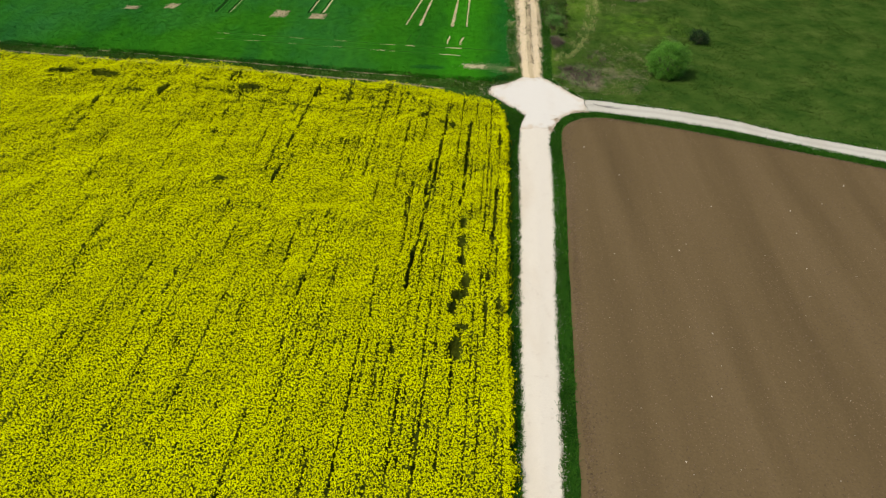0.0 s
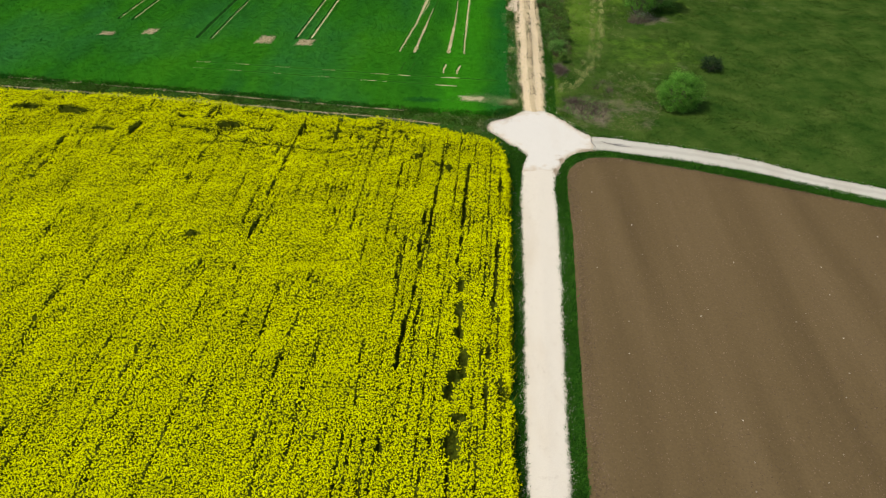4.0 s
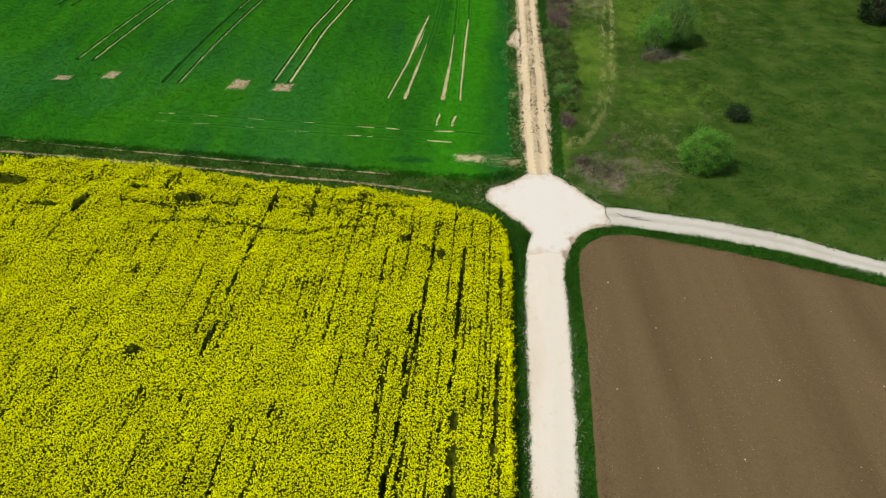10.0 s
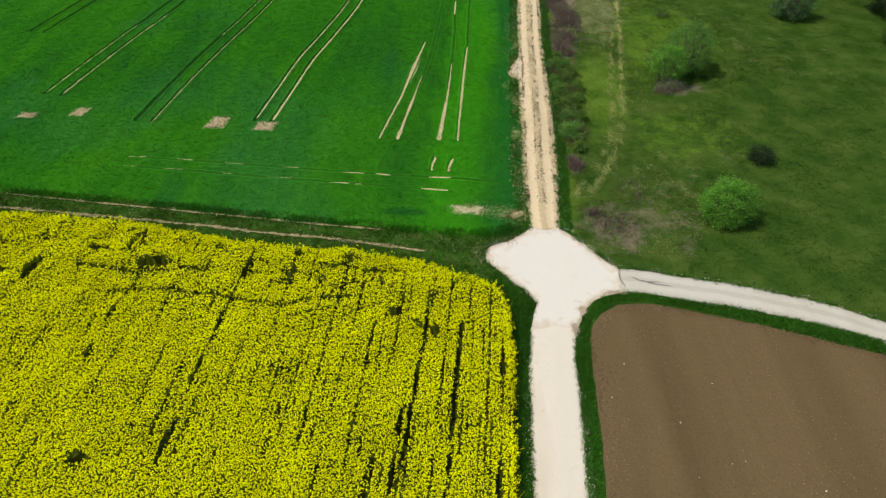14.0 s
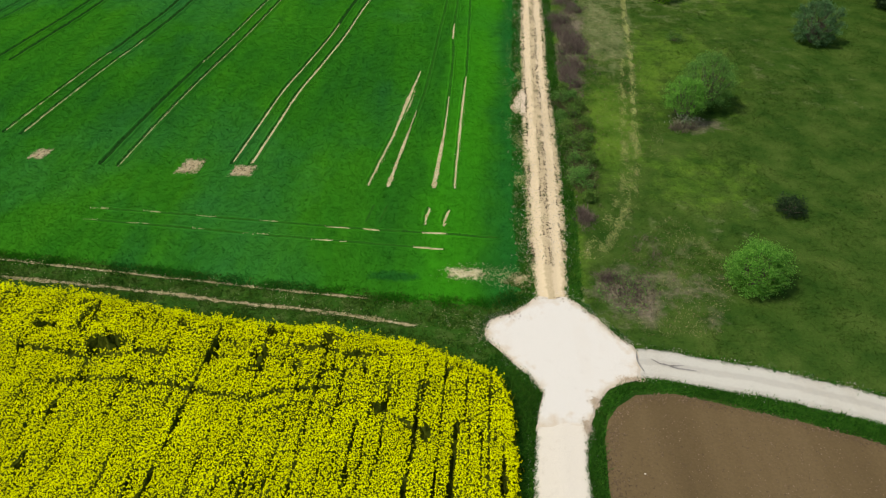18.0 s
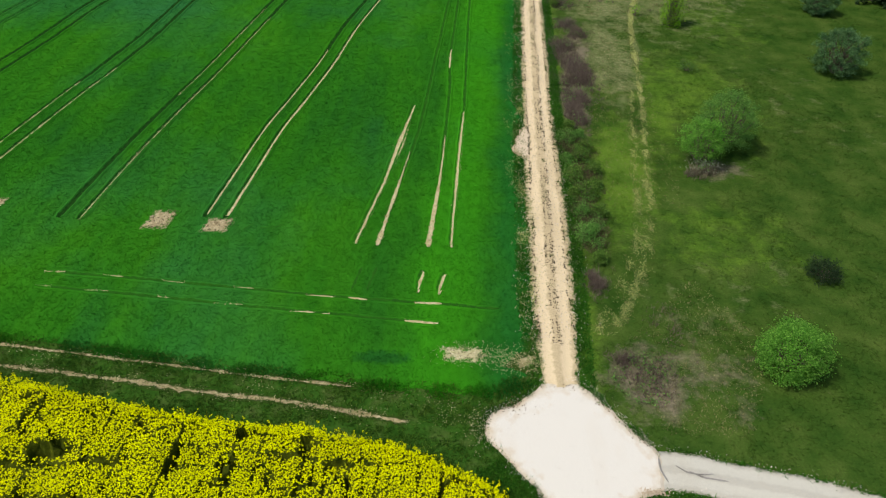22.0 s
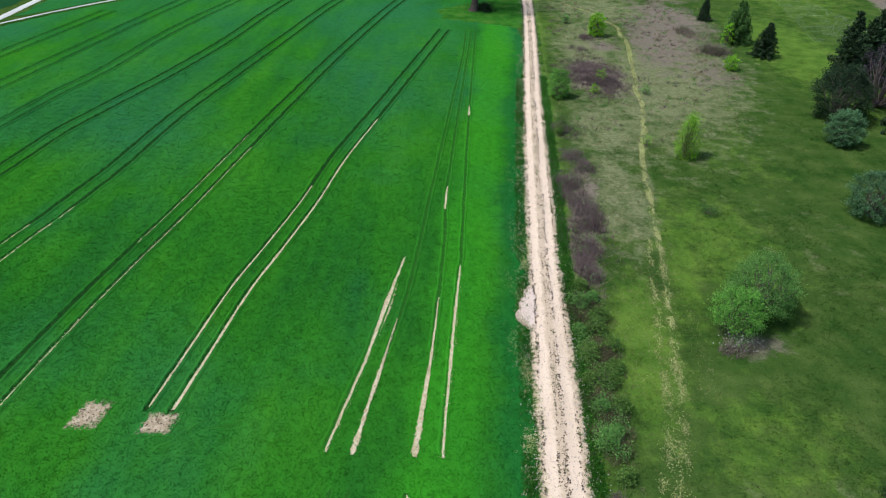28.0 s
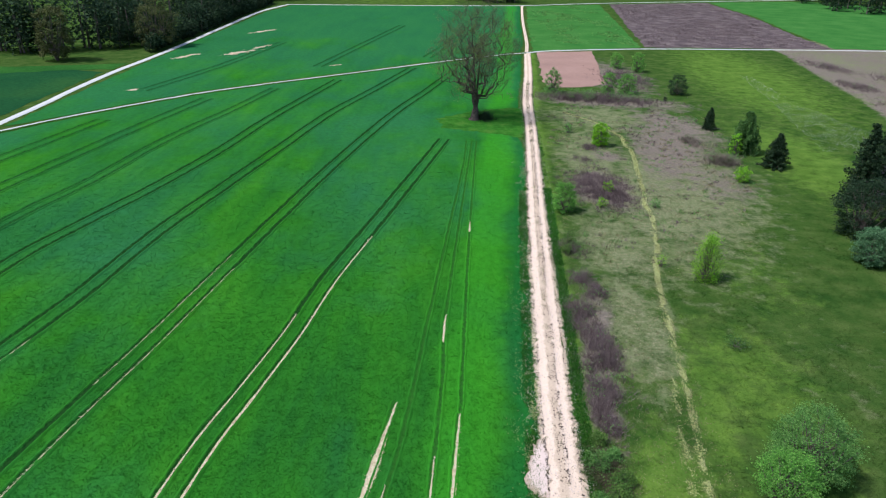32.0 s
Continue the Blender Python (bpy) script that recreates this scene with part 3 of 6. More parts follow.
PAD = [(7.6, 11.6), (7.2, 12.6), (6.3, 13.8), (5.2, 15.2), (4.2, 16.3), (4.25, 17.4), (4.6, 18.1), (6.1, 18.9), (7.5, 20.0), (8.0, 20.7),
       (10.3, 20.7), (11.6, 19.1), (12.8, 17.3), (14.0, 15.9), (14.3, 15.4), (14.1, 13.2), (12.0, 12.3), (10.9, 11.0), (10.25, 9.2), (7.0, 9.0)]
BRANCH_U = [(13.9, 15.75), (16.5, 15.5), (19.8, 14.7), (23.2, 13.9), (28.2, 12.3), (33.3, 9.8), (41.3, 7.1), (62, 0), (110, -16)]
BRANCH_D = [(13.7, 13.1), (15.8, 13.0), (19.0, 12.2), (22.5, 11.5), (27.2, 10.1), (32.6, 7.7), (40.3, 4.9), (61, -2.3), (109, -18.4)]
TRACK_L = [(8.0, 20.2), (7.9, 26), (8.0, 31.2), (8.6, 43.5), (9.8, 63.7), (11.9, 94.2), (13.9, 118.5), (16.2, 148), (17.2, 167), (20.4, 200), (23.3, 233.5)]
TRACK_R = [(10.3, 20.2), (10.75, 26), (11.25, 31.3), (12.0, 43.7), (12.5, 58), (13.25, 68), (15.1, 99), (16.9, 125), (18.3, 147.5), (19.5, 166), (22.6, 200), (25.2, 234)]
FAR_WEST = [(24.0, 234.5), (14.8, 228.3), (-4.9, 211.1), (-24.3, 192.7), (-38.6, 179.6), (-52.7, 165.4), (-61.6, 153.7), (-71.5, 139.3), (-80, 124)]
FAR_EAST = [(24.0, 234.5), (33.2, 240.6), (63, 250.2), (95.3, 255.8), (150, 263.5), (300, 280)]
WEST_ROAD = [(-79.5, 100), (-79.8, 146.7), (-80.6, 161.6), (-81.0, 184.9), (-80.2, 205), (-79.8, 230.2), (-80, 273), (-79.6, 321), (-74.9, 351.3)]
TOP_ROAD = [(-74.9, 351.3), (-42.2, 359.2), (-5.4, 368.5), (34.9, 381.4), (78.8, 407.2), (163.4, 448), (320, 520)]
LANE = [(24.2, 236), (26.1, 257), (29.4, 312), (33.5, 367.6), (34.9, 380)]
RAPE = [(0.1, -110), (3.1, -50), (3.9, -30.5), (4.25, -19.4), (4.75, -7.5), (5.2, 0), (5.45, 7), (5.4, 9.8), (5.0, 11.6), (4.3, 12.5), (2.3, 13.4), (-0.4, 14.8), (-6.3, 15.8),
        (-11.5, 16.3), (-20.9, 18.1), (-28.1, 19.2), (-47, 20.4), (-72, 22.5), (-110, 25), (-110, -110)]
WHEAT_NEAR = [(-80, 29), (-50, 25.6), (-24.8, 22.9), (-14.5, 21.6), (-9.4, 20.9), (-2, 20.0), (4.5, 19.6), (7.3, 21.2), (7.8, 28), (8.55, 43), (9.9, 63), (11.9, 94),
              (13.5, 116), (14.6, 130), (14.2, 138), (6.5, 141), (0.8, 143), (-0.5, 149), (6, 156), (15.6, 160), (19.6, 200), (22.2, 229.5), (14.8, 226.4), (-4.9, 209.3), (-24.3, 190.9), (-38.6, 177.8), (-52.7, 163.6), (-61.6, 152), (-71.0, 137.4), (-78, 124)]
WHEAT_FAR = [(-77.6, 133), (-78.4, 163), (-78.6, 205), (-77.9, 272), (-77.2, 320), (-72.5, 349), (-42, 357), (-5, 366.3), (33.5, 378.5), (28.3, 312), (25, 257),
             (22.4, 237), (14.5, 230), (-5.2, 213), (-24.6, 194.6), (-38.9, 181.5), (-53, 167.3), (-62, 155.6), (-71.9, 141)]
SOIL_FIELD = [(3.6, -110), (6.1, -60), (7.75, -30), (8.38, -22.5), (9.5, -9.4), (10.4, 0), (10.75, 6), (10.85, 8.2), (11.35, 9.8), (12.1, 10.8), (13.4, 11.75), (15.8, 11.9), (22.5, 10.1), (32.2, 6.7), (39.8, 3.8), (61, -4), (110, -20), (110, -110)]
STRIP = [(-72, 22), (-47, 19.6), (-28.1, 18.4), (-16, 16.6), (-6.3, 14.8), (-0.3, 13.6), (3, 12.4), (5, 11), (6.4, 9), (7.3, 11.5), (5.4, 15.2), (4.4, 16.5), (4.5, 18.3), (6.6, 19.4),
         (7.6, 21), (7.0, 21.8), (4.5, 20), (-9.4, 21.3), (-24.8, 23.4), (-50, 26), (-72, 28.5)]
TRAIL = [(25.4, 158.3), (29.6, 151.8), (32.6, 143.7), (33.3, 138.9), (33.1, 131.7), (32.1, 122), (31.2, 115), (30.0, 107.4), (28.4, 97), (26.7, 87.6), (25.5, 80.5), (24.2, 73.8), (23.1, 67.9),
         (22.2, 61), (21.4, 55), (20.3, 49), (19.3, 43), (17.6, 35.8), (15.7, 29.8), (13.4, 25.2)]


def offset_line(pts, d):
    """The line d metres to the side."""
    p = np.asarray(pts, float)
    t = np.gradient(p, axis=0)
    t /= np.linalg.norm(t, axis=1, keepdims=True)
    return [tuple(q) for q in p + d * np.stack([t[:, 1], -t[:, 0]], 1)]


# ---- ground ----
def soft_blob(x, y, cx, cy, rx, ry, turn=0.0):
    c, s = math.cos(turn), math.sin(turn)
    u, v = ((x - cx) * c + (y - cy) * s) / rx, (-(x - cx) * s + (y - cy) * c) / ry
    return np.clip(1.35 - np.hypot(u, v), 0, 1)


def ground_cover(gx, gy):
    """How dry, how strewn with dead litter and how lush the meadow is."""
    edge = line_distance(gx, gy, TRACK_R)
    trail = line_distance(gx, gy, TRAIL)
    dry = (0.2 + 0.25 * np.clip((gy - 50) / 20, 0, 1)) * np.clip(1.3 - trail / 1.3, 0, 1)
    for cx, cy, rx, ry, turn, much in ((20.6, 71, 3.6, 14, -0.10, 0.62), (22.5, 90, 6, 14, 0, 0.62), (35, 110, 13, 32, -0.25, 0.66), (40, 90, 9, 16, 0.2, 0.20), (25, 128, 6, 22, -0.1, 0.62), (32, 154, 13, 14, 0, 0.6), (19, 25, 5, 6, 0, 0.28), (38, 62, 8, 18, 0.3, 0.22), (24, 30, 9, 6, 0.4, 0.22)):
        dry = np.maximum(dry, 1.15 * much * soft_blob(gx, gy, cx, cy, rx * 1.2, ry * 1.15, turn))
    litter = 0 * dry
    for cx, cy, rx, ry, turn, much in ((15.9, 66, 1.9, 14, -0.14, 0.75), (24.5, 110.5, 4.6, 8.5, 0, 0.9), (41, 136, 8, 24, -0.25, 0.78), (46, 150, 7, 16, 0.2, 0.72), (43, 116, 7, 12, 0, 0.55), (28.4, 127.8, 3, 4, 0, 0.7), (36, 171, 14, 7, -0.1, 0.85), (48, 168, 8, 7, 0, 0.6),
                                        (44, 200, 9, 26, 0, 0.7), (14.8, 21, 3.4, 3.6, 0, 0.6), (26.2, 46.6, 3.2, 2.4, 0, 0.5), (19, 22, 4, 4, 0, 0.4)):
        litter = np.maximum(litter, 1.1 * much * soft_blob(gx, gy, cx, cy, rx * 1.15, ry * 1.15, turn))
    rim = np.interp(gy, [110, 158, 182, 205, 248], [86, 92, 97, 99.7, 107])
    fallow = np.clip((gx - rim) / 3.0, 0, 1) * (gy > 100) * (gy < 285)
    patchy = fbm(gx * 0.09, gy * 0.06)
    litter = np.maximum(litter, fallow * (0.35 + 0.7 * patchy))
    dry = np.maximum(dry, fallow * (1.1 - 0.7 * patchy))
    lush = np.clip(1.25 - edge / 2.0, 0, 1)
    for cx, cy, rx, ry, turn, much in ((29, 62, 7, 14, 0, 0.7), (17.6, 46, 3.6, 12, -0.1, 1.0), (23.5, 60, 3, 14, -0.12, 0.75), (24, 36, 7, 7, 0, 0.6), (36, 84, 8, 16, 0, 0.5), (80, 205, 20, 70, -0.08, 0.8), (62, 128, 11, 34, 0, 0.8), (20.5, 140, 3, 22, -0.06, 0.6)):
        lush = np.maximum(lush, much * soft_blob(gx, gy, cx, cy, rx, ry, turn))
    lush = np.where(gx < -60, 0.0, np.where(gx < 5, 0.5, lush))
    return dry, litter * (1 - np.clip(1.2 - trail, 0, 1)), lush * (1 - 0.5 * np.clip(dry, 0, 1))


def make_ground():
    xs = np.r_[-4000, -1500, -600, -300, -150, -80, -40, -10, -4, 0, np.arange(5, 62, 0.75), np.arange(62, 160, 2.0), 200, 300, 600, 1500, 4000]
    ys = np.r_[-4000, -1500, -500, -200, -80, -30, 0, np.arange(10, 150, 0.75), np.arange(150, 270, 2.0), 300, 400, 600, 1500, 4000]
    gx, gy = np.meshgrid(xs, ys, indexing="ij")
    verts = np.stack([gx, gy, 0 * gx], -1).reshape(-1, 3)
    n = len(ys)
    i, j = np.meshgrid(np.arange(len(xs) - 1), np.arange(n - 1), indexing="ij")
    q = (i * n + j).ravel()
    me = mesh_from("ground", verts, np.stack([q, q + n, q + n + 1, q + 1], 1), True)
    for name, values in zip(("dry", "litter", "lush"), ground_cover(gx, gy)):
        a = me.attributes.new(name, "FLOAT", "POINT")
        a.data.foreach_set("value", values.ravel().astype(np.float32))
    tagged(part("ground", me, MEADOW), "rough meadow ground, green with dry and leaf-strewn patches", "ground", kind="structure")


make_ground()
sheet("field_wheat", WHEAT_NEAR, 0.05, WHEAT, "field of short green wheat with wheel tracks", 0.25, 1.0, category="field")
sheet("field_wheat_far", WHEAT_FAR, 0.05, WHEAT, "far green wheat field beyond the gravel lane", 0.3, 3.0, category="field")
sheet("tree_grass", [(14.8, 137.2), (6.5, 140.2), (0.4, 142.2), (-1.2, 149), (6, 156.8), (15.9, 160.8), (16.9, 158), (15.5, 142)], 0.058, TREE_GRASS, "island of rough grass around the old tree", 0.5, 0.6, category="grass")
sheet("field_soil", SOIL_FIELD, 0.05, SOIL, "smooth brown tilled field without crop", 0.05, 0.5, category="field")
sheet("field_rape_floor", RAPE, 0.04, UNDER_RAPE, "shaded ground under the flowering rape", 0.1, 1.0, category="field")
sheet("headland_strip", STRIP, 0.03, SPARSE, "trampled grassy strip between rape and wheat", 0.2, 0.6, category="ground")
sheet("verge_west", [(4.0, -50), (0.6, -110), (3.6, -50), (4.6, -29), (5.2, -18), (6.05, -4), (6.6, 5), (7.2, 10), (5, 11), (4.6, 5), (4.4, -7), (3.9, -19), (3.4, -30), (2.6, -50), (-0.4, -110)][1:], 0.035, VERGE, "narrow dark green grass verge beside the road", 0.1, 0.5, category="verge")
sheet("verge_east", [(2.8, -110), (5.8, -50), (7.0, -29), (8.5, -10), (9.4, 2.3), (9.8, 7.4), (10.3, 9.6), (11.2, 11.4), (12.2, 12.5), (14, 13.3), (19, 12.4), (27, 10.3), (40.3, 5.2), (61, -2), (61, -5), (39.6, 3.2),
                     (32, 6), (22.4, 9.6), (15.4, 11.2), (13.2, 10.9), (12, 9.5), (11.2, 6), (10.6, 0), (9.8, -9.4), (8.7, -22.5), (8.0, -30), (6.6, -50), (3.8, -110)], 0.032, VERGE, "strip of green grass between gravel road and tilled field", 0.1, 0.5, category="verge")

# ---- roads ----
ribbon("road_main", offset_line(ROAD_L, -0.12), offset_line(ROAD_R, 0.12), 0.06, GRAVEL, "pale compacted gravel road", 0.06, 12, 0.12, ((0.3, 0.02), (0.7, 0.02)), step=0.25, category="road")
ribbon("road_branch", offset_line(BRANCH_U, -0.15), offset_line(BRANCH_D, 0.15), 0.055, GRAVEL_GREY, "narrow light grey gravel road", 0.05, 10, 0.20, ((0.3, 0.03), (0.72, 0.03)), step=0.25, category="road")
ribbon("track", offset_line(TRACK_L, -0.18), offset_line(TRACK_R, 0.18), 0.055, TRACK, "tan gravel farm track with two wheel ruts", 0.10, 14, 0.34, ((0.27, 0.06), (0.68, 0.06)), step=0.25, category="road")
patch("road_junction", PAD, 0.125, GRAVEL_PAD, "wide white gravel pad where the roads meet", 0.12, 0.2, 12, "structure", "road")
ribbon("road_far_west", offset_line(FAR_WEST, -0.34), offset_line(FAR_WEST, 0.34), 0.06, FAR_GRAVEL, "pale gravel lane crossing the fields", 0.05, 6, 0.1, step=2, category="road")
ribbon("road_far_east", offset_line(FAR_EAST, -0.52), offset_line(FAR_EAST, 0.52), 0.06, FAR_GRAVEL, "pale gravel lane crossing the fields", 0.05, 6, 0.1, step=2, category="road")
ribbon("road_woods", offset_line(WEST_ROAD, -0.85), offset_line(WEST_ROAD, 0.85), 0.065, FAR_GRAVEL, "pale gravel road along the wood", 0.05, 6, 0.1, step=2, category="road")
ribbon("road_top", offset_line(TOP_ROAD, -0.6), offset_line(TOP_ROAD, 0.6), 0.06, FAR_GRAVEL, "far pale gravel road", 0.05, 6, 0.1, step=3, category="road")
ribbon("lane_verge", offset_line(FAR_WEST, -1.6), offset_line(FAR_WEST, -0.3), 0.066, VERGE, "dark rough grass beside the gravel lane", 0.05, 4, 0.5, step=2, category="verge", drop=0.02)
ribbon("lane_far", offset_line(LANE, -0.65), offset_line(LANE, 0.65), 0.06, TRACK, "far narrow farm track", 0.05, 6, 0.15, step=2, category="road")

# ---- far fields ----
sheet("field_pink", [(27.5, 236.8), (45.3, 242), (40, 190), (36, 186), (25.5, 183), (24.2, 190)], 0.03, PINK_SOIL, "small plot of bare pinkish soil", 0.4, 1.5, category="field")
sheet("field_green_far", [(26.6, 238), (63.5, 253), (76, 398), (36.5, 378), (31, 312), (27.6, 257)], 0.03, FAR_GREEN, "far bright green field", 0.5, 3, category="field")
sheet("field_weeds", [(65, 254), (96, 259), (131, 264), (134, 303), (141, 363), (141, 430), (82, 402)], 0.035, FAR_SCRUB, "far brown fallow field with dead weeds", 0.8, 3, category="field")
sheet("field_green_east", [(133, 264), (300, 283), (300, 420), (210, 460), (143, 432), (143, 363), (136, 303)], 0.03, FAR_GREEN, "far green field beyond the lane", 0.8, 4, category="field")
sheet("field_west", [(-82.5, 100), (-83, 184), (-95, 186), (-200, 180), (-260, 90)], 0.03, WEST_GREEN, "dark green field beside the wood", 0.5, 3, category="field")

sheet("wood_margin", [(-130, 178), (-108, 177), (-96, 183.5), (-82.6, 188), (-82.4, 196), (-96.9, 190.5), (-108, 186.5), (-130, 186)], 0.045, WEST_MARGIN, "bright grass margin before the wood", 0.5, 2, category="grass")

# ---- bare marks in the wheat ----
SPECKS = []  # places of pale crumbs along worn lines
TRAM = []  # every wheel line that keeps the crop away: (points, half width)


def grown(poly, k):
    p = np.asarray(poly, float)
    return p.mean(0) + (p - p.mean(0)) * k


def bare_patch(name, x, y, w, h, lean, label, rough=0.08, earth=None, crumbs=None):
    """A small rectangle where nothing came up, with crumbs of earth in it."""
    poly = [(x - w / 2, y - h / 2), (x + w / 2, y - h / 2), (x + w / 2 + lean * h, y + h / 2), (x - w / 2 + lean * h, y + h / 2)]
    ob = patch(name, grown(poly, 1.22), 0.075, earth or BARE, label, rough, 0.15, category="bare patch")
    xy = scatter(poly, 160 * w * h / 2)
    xy = xy + rng.normal(0, 0.06, xy.shape)
    v, f = flakes(np.c_[xy, np.full(len(xy), 0.1)], 0.05, 1.0, four=False)
    tagged(part("crumb_cover", mesh_from("crumb_cover", v, f), crumbs or EARTH_CRUMB, ob), kind="stuff")
    xy = scatter(poly, 14 * w * h)
    v, f = flakes(np.c_[xy, np.full(len(xy), 0.11)], 0.075, 1.0, four=False)
    tagged(part("clod_cover", mesh_from("clod_cover", v, f), CRUMB, ob), kind="stuff")
    BARE_BOXES.append((x, y, w / 2, h / 2, lean))
    return ob


BARE_BOXES = []
for x, y, w, h in ((-21.5, 36.65, 2.0, 2.5), (-16.7, 36.1, 2.1, 1.9), (-35.6, 38.2, 1.5, 1.8), (-40.4, 37.3, 1.8, 1.2)):
    tagged(bare_patch("bare_patch", x, y, w, h, 0.17, "small square of pale bare earth in the wheat"), group="bare squares in the wheat")
bare_patch("bare_patch", 3.2, 22.8, 2.9, 1.3, -0.25, "pale stony bare patch in the corner of the wheat", 0.45, BARE_CORNER, STRAW)


def worn_line(name, pts, half, z, material, label, group="", keep=0.5, category="wheel rut", uneven=0.6, fade=1.0, specks=0, bank=0.0, swell=None):
    """A narrow line on the ground whose width wavers and tapers at both ends; bank: how high the crop stands beside it."""
    p = smooth(pts, 0.35)
    d = np.r_[0, np.cumsum(np.linalg.norm(np.diff(p, axis=0), axis=1))]
    wide = half * (1 - uneven / 2 + uneven * fbm(d / 1.3 + 7 * p[0, 0], 0 * d + p[0, 1])) * np.clip(0.5 + np.minimum(d, d[-1] - d) / 0.5, 0, 1) * np.linspace(1, fade, len(d))
    if swell:
        wide = wide * np.interp(d / d[-1], np.linspace(0, 1, len(swell)), swell)
    t = np.gradient(p, axis=0)
    t /= np.linalg.norm(t, axis=1, keepdims=True)
    side = np.stack([t[:, 1], -t[:, 0]], 1) * wide[:, None]
    mid = p + 0.25 * half * (fbm(d[:, None] / 2.0 + np.array([3.0, 51.0]), p[:, :1] * 0) - 0.5)
    cols = 12 if bank else 6
    s = np.linspace(-1, 1, cols + 1)
    xy = mid[:, None] + side[:, None] * s[None, :, None]
    zz = z - 0.012 * np.abs(s)[None] ** 3 + 0.006 * (fbm(xy[..., 0] * 2, xy[..., 1] * 2) - 0.5)
    if bank:
        zz = zz + bank * np.exp(-(((np.abs(s) - 0.60) / 0.2) ** 2))[None] * (0.5 + fbm(xy[..., 0] * 1.5, xy[..., 1] * 1.5))
    n = len(p)
    i, j = np.meshgrid(np.arange(n - 1), np.arange(cols), indexing="ij")
    q = (i * (cols + 1) + j).ravel()
    me = mesh_from(name, np.concatenate([xy, zz[..., None]], -1).reshape(-1, 3), np.stack([q, q + 1, q + cols + 2, q + cols + 1], 1), True)
    me.attributes.new("across", "FLOAT", "POINT").data.foreach_set("value", np.tile((s + 1) / 2, n).astype(np.float32))
    if me.polygons[0].normal.z < 0:
        me.flip_normals()
    if specks:
        k = rng.integers(0, n, int(specks * d[-1]))
        q = mid[k] + side[k] * rng.normal(0, 0.5, (len(k), 1)) + rng.normal(0, 0.06, (len(k), 2))
        SPECKS.append(q[rng.random(len(q)) < np.clip(fbm(q[:, 0] * 2.0, q[:, 1] * 1.1) * 3.2 - 0.8, 0.05, 1)])
    if keep:
        TRAM.append((pts, half * keep))
    ob = tagged(part(name, me, material), label, category)
    return tagged(ob, group=group) if group else ob


for x0, y0, x1, y1 in ((-27.5, 30.0, -26.1, 30.0), (-23.2, 29.8, -21.7, 29.6), (-18.7, 29.3, -17.1, 29.1), (-13.4, 28.8, -12.0, 28.7), (-8.1, 28.1, -6.2, 28.0), (-5.1, 28.0, -3.8, 27.8), (-0.4, 27.6, 1.5, 27.6),
                       (-27.5, 28.5, -26.4, 28.4), (-23.9, 28.1, -22.2, 28.1), (-18.5, 27.6, -17.6, 27.5), (-14.4, 27.1, -12.4, 27.0), (-8.9, 26.4, -7.4, 26.4), (-6.7, 26.3, -6.2, 26.3), (-1.0, 25.8, 1.3, 25.6)):
    worn_line("bare_dash", [(x0, y0), (x1, y1)], 0.17 if x0 > -2 else 0.12, 0.088, BARE_LINE if x0 > -9 else BARE_BROKEN, "short dash of bare earth on a headland wheel line", "dashes on the headland", 0.3, "bare patch", specks=14, uneven=1.0)
for dx in (-1.1, 0, 1.2):
    worn_line("earth_scrape", [(-13.3 + dx, 35.6), (-12.6 + dx, 36.5)] if dx else [(-13.4, 35.8), (-11.9, 36.1)], 0.16, 0.08, FAINT_RUT, "short dull scrape of earth in the wheat", "", 0.3, "bare patch")
# bare, pale ends of the wheel lines beside the track
for pts, half, swell in (([(-5.3, 34.2), (-3.6, 43.5), (-1.7, 57.2)], 0.24, (0.7, 0.75, 0.85, 1.05, 1.9, 1.2, 0.3)), ([(2.15, 34.0), (2.7, 44.5), (3.35, 56)], 0.19, (0.8, 0.9, 1.1, 1.1, 0.6)),
                         ([(-0.2, 28.7), (0.1, 30.9)], 0.22, (0.6, 1, 0.8)), ([(1.3, 28.6), (1.7, 30.7)], 0.22, (0.6, 1, 0.8)), ([(1.8, 66.5), (2.0, 71.5)], 0.20, (0.5, 1, 0.5))):
    # wider dark strip set to the left: the crop's shadow on the line, painted
    worn_line("faint_line_and_shade", [(x - 0.10, y + 0.3) for x, y in pts], half * 1.9, 0.066, FAINT_RUT, "painted shade of the standing wheat along a bare wheel line", "faint wheel lines", 0.2, bank=0.05)
    worn_line("bare_wheel_line", pts, half, 0.088, BARE_LINE, "pale bare wheel line ending in the wheat", "bare wheel lines", 0.5, specks=30, swell=swell)
for pts, half in (([(-3.6, 34.0), (-2.35, 43.4), (-1.75, 48)], 0.21), ([(0.35, 34.0), (1.15, 44.2), (1.5, 51)], 0.22), ([(4.55, 92.5), (4.7, 96)], 0.18)):
    worn_line("bare_wheel_line", pts, half, 0.088, BARE_LINE, "patchy wheel line with pale earth showing through", "bare wheel lines", 0.4, specks=34, uneven=1.1, swell=(1.15, 1.05, 0.8, 0.4, 0.2))
for pts in ([(-5.0, 28.9), (-4.5, 31.4)], [(-3.9, 28.9), (-3.4, 31.4)]):
    worn_line("faint_line_and_shade", pts, 0.25, 0.075, FAINT_RUT, "faint wheel line pressed into green wheat", "faint wheel lines", 0.2)
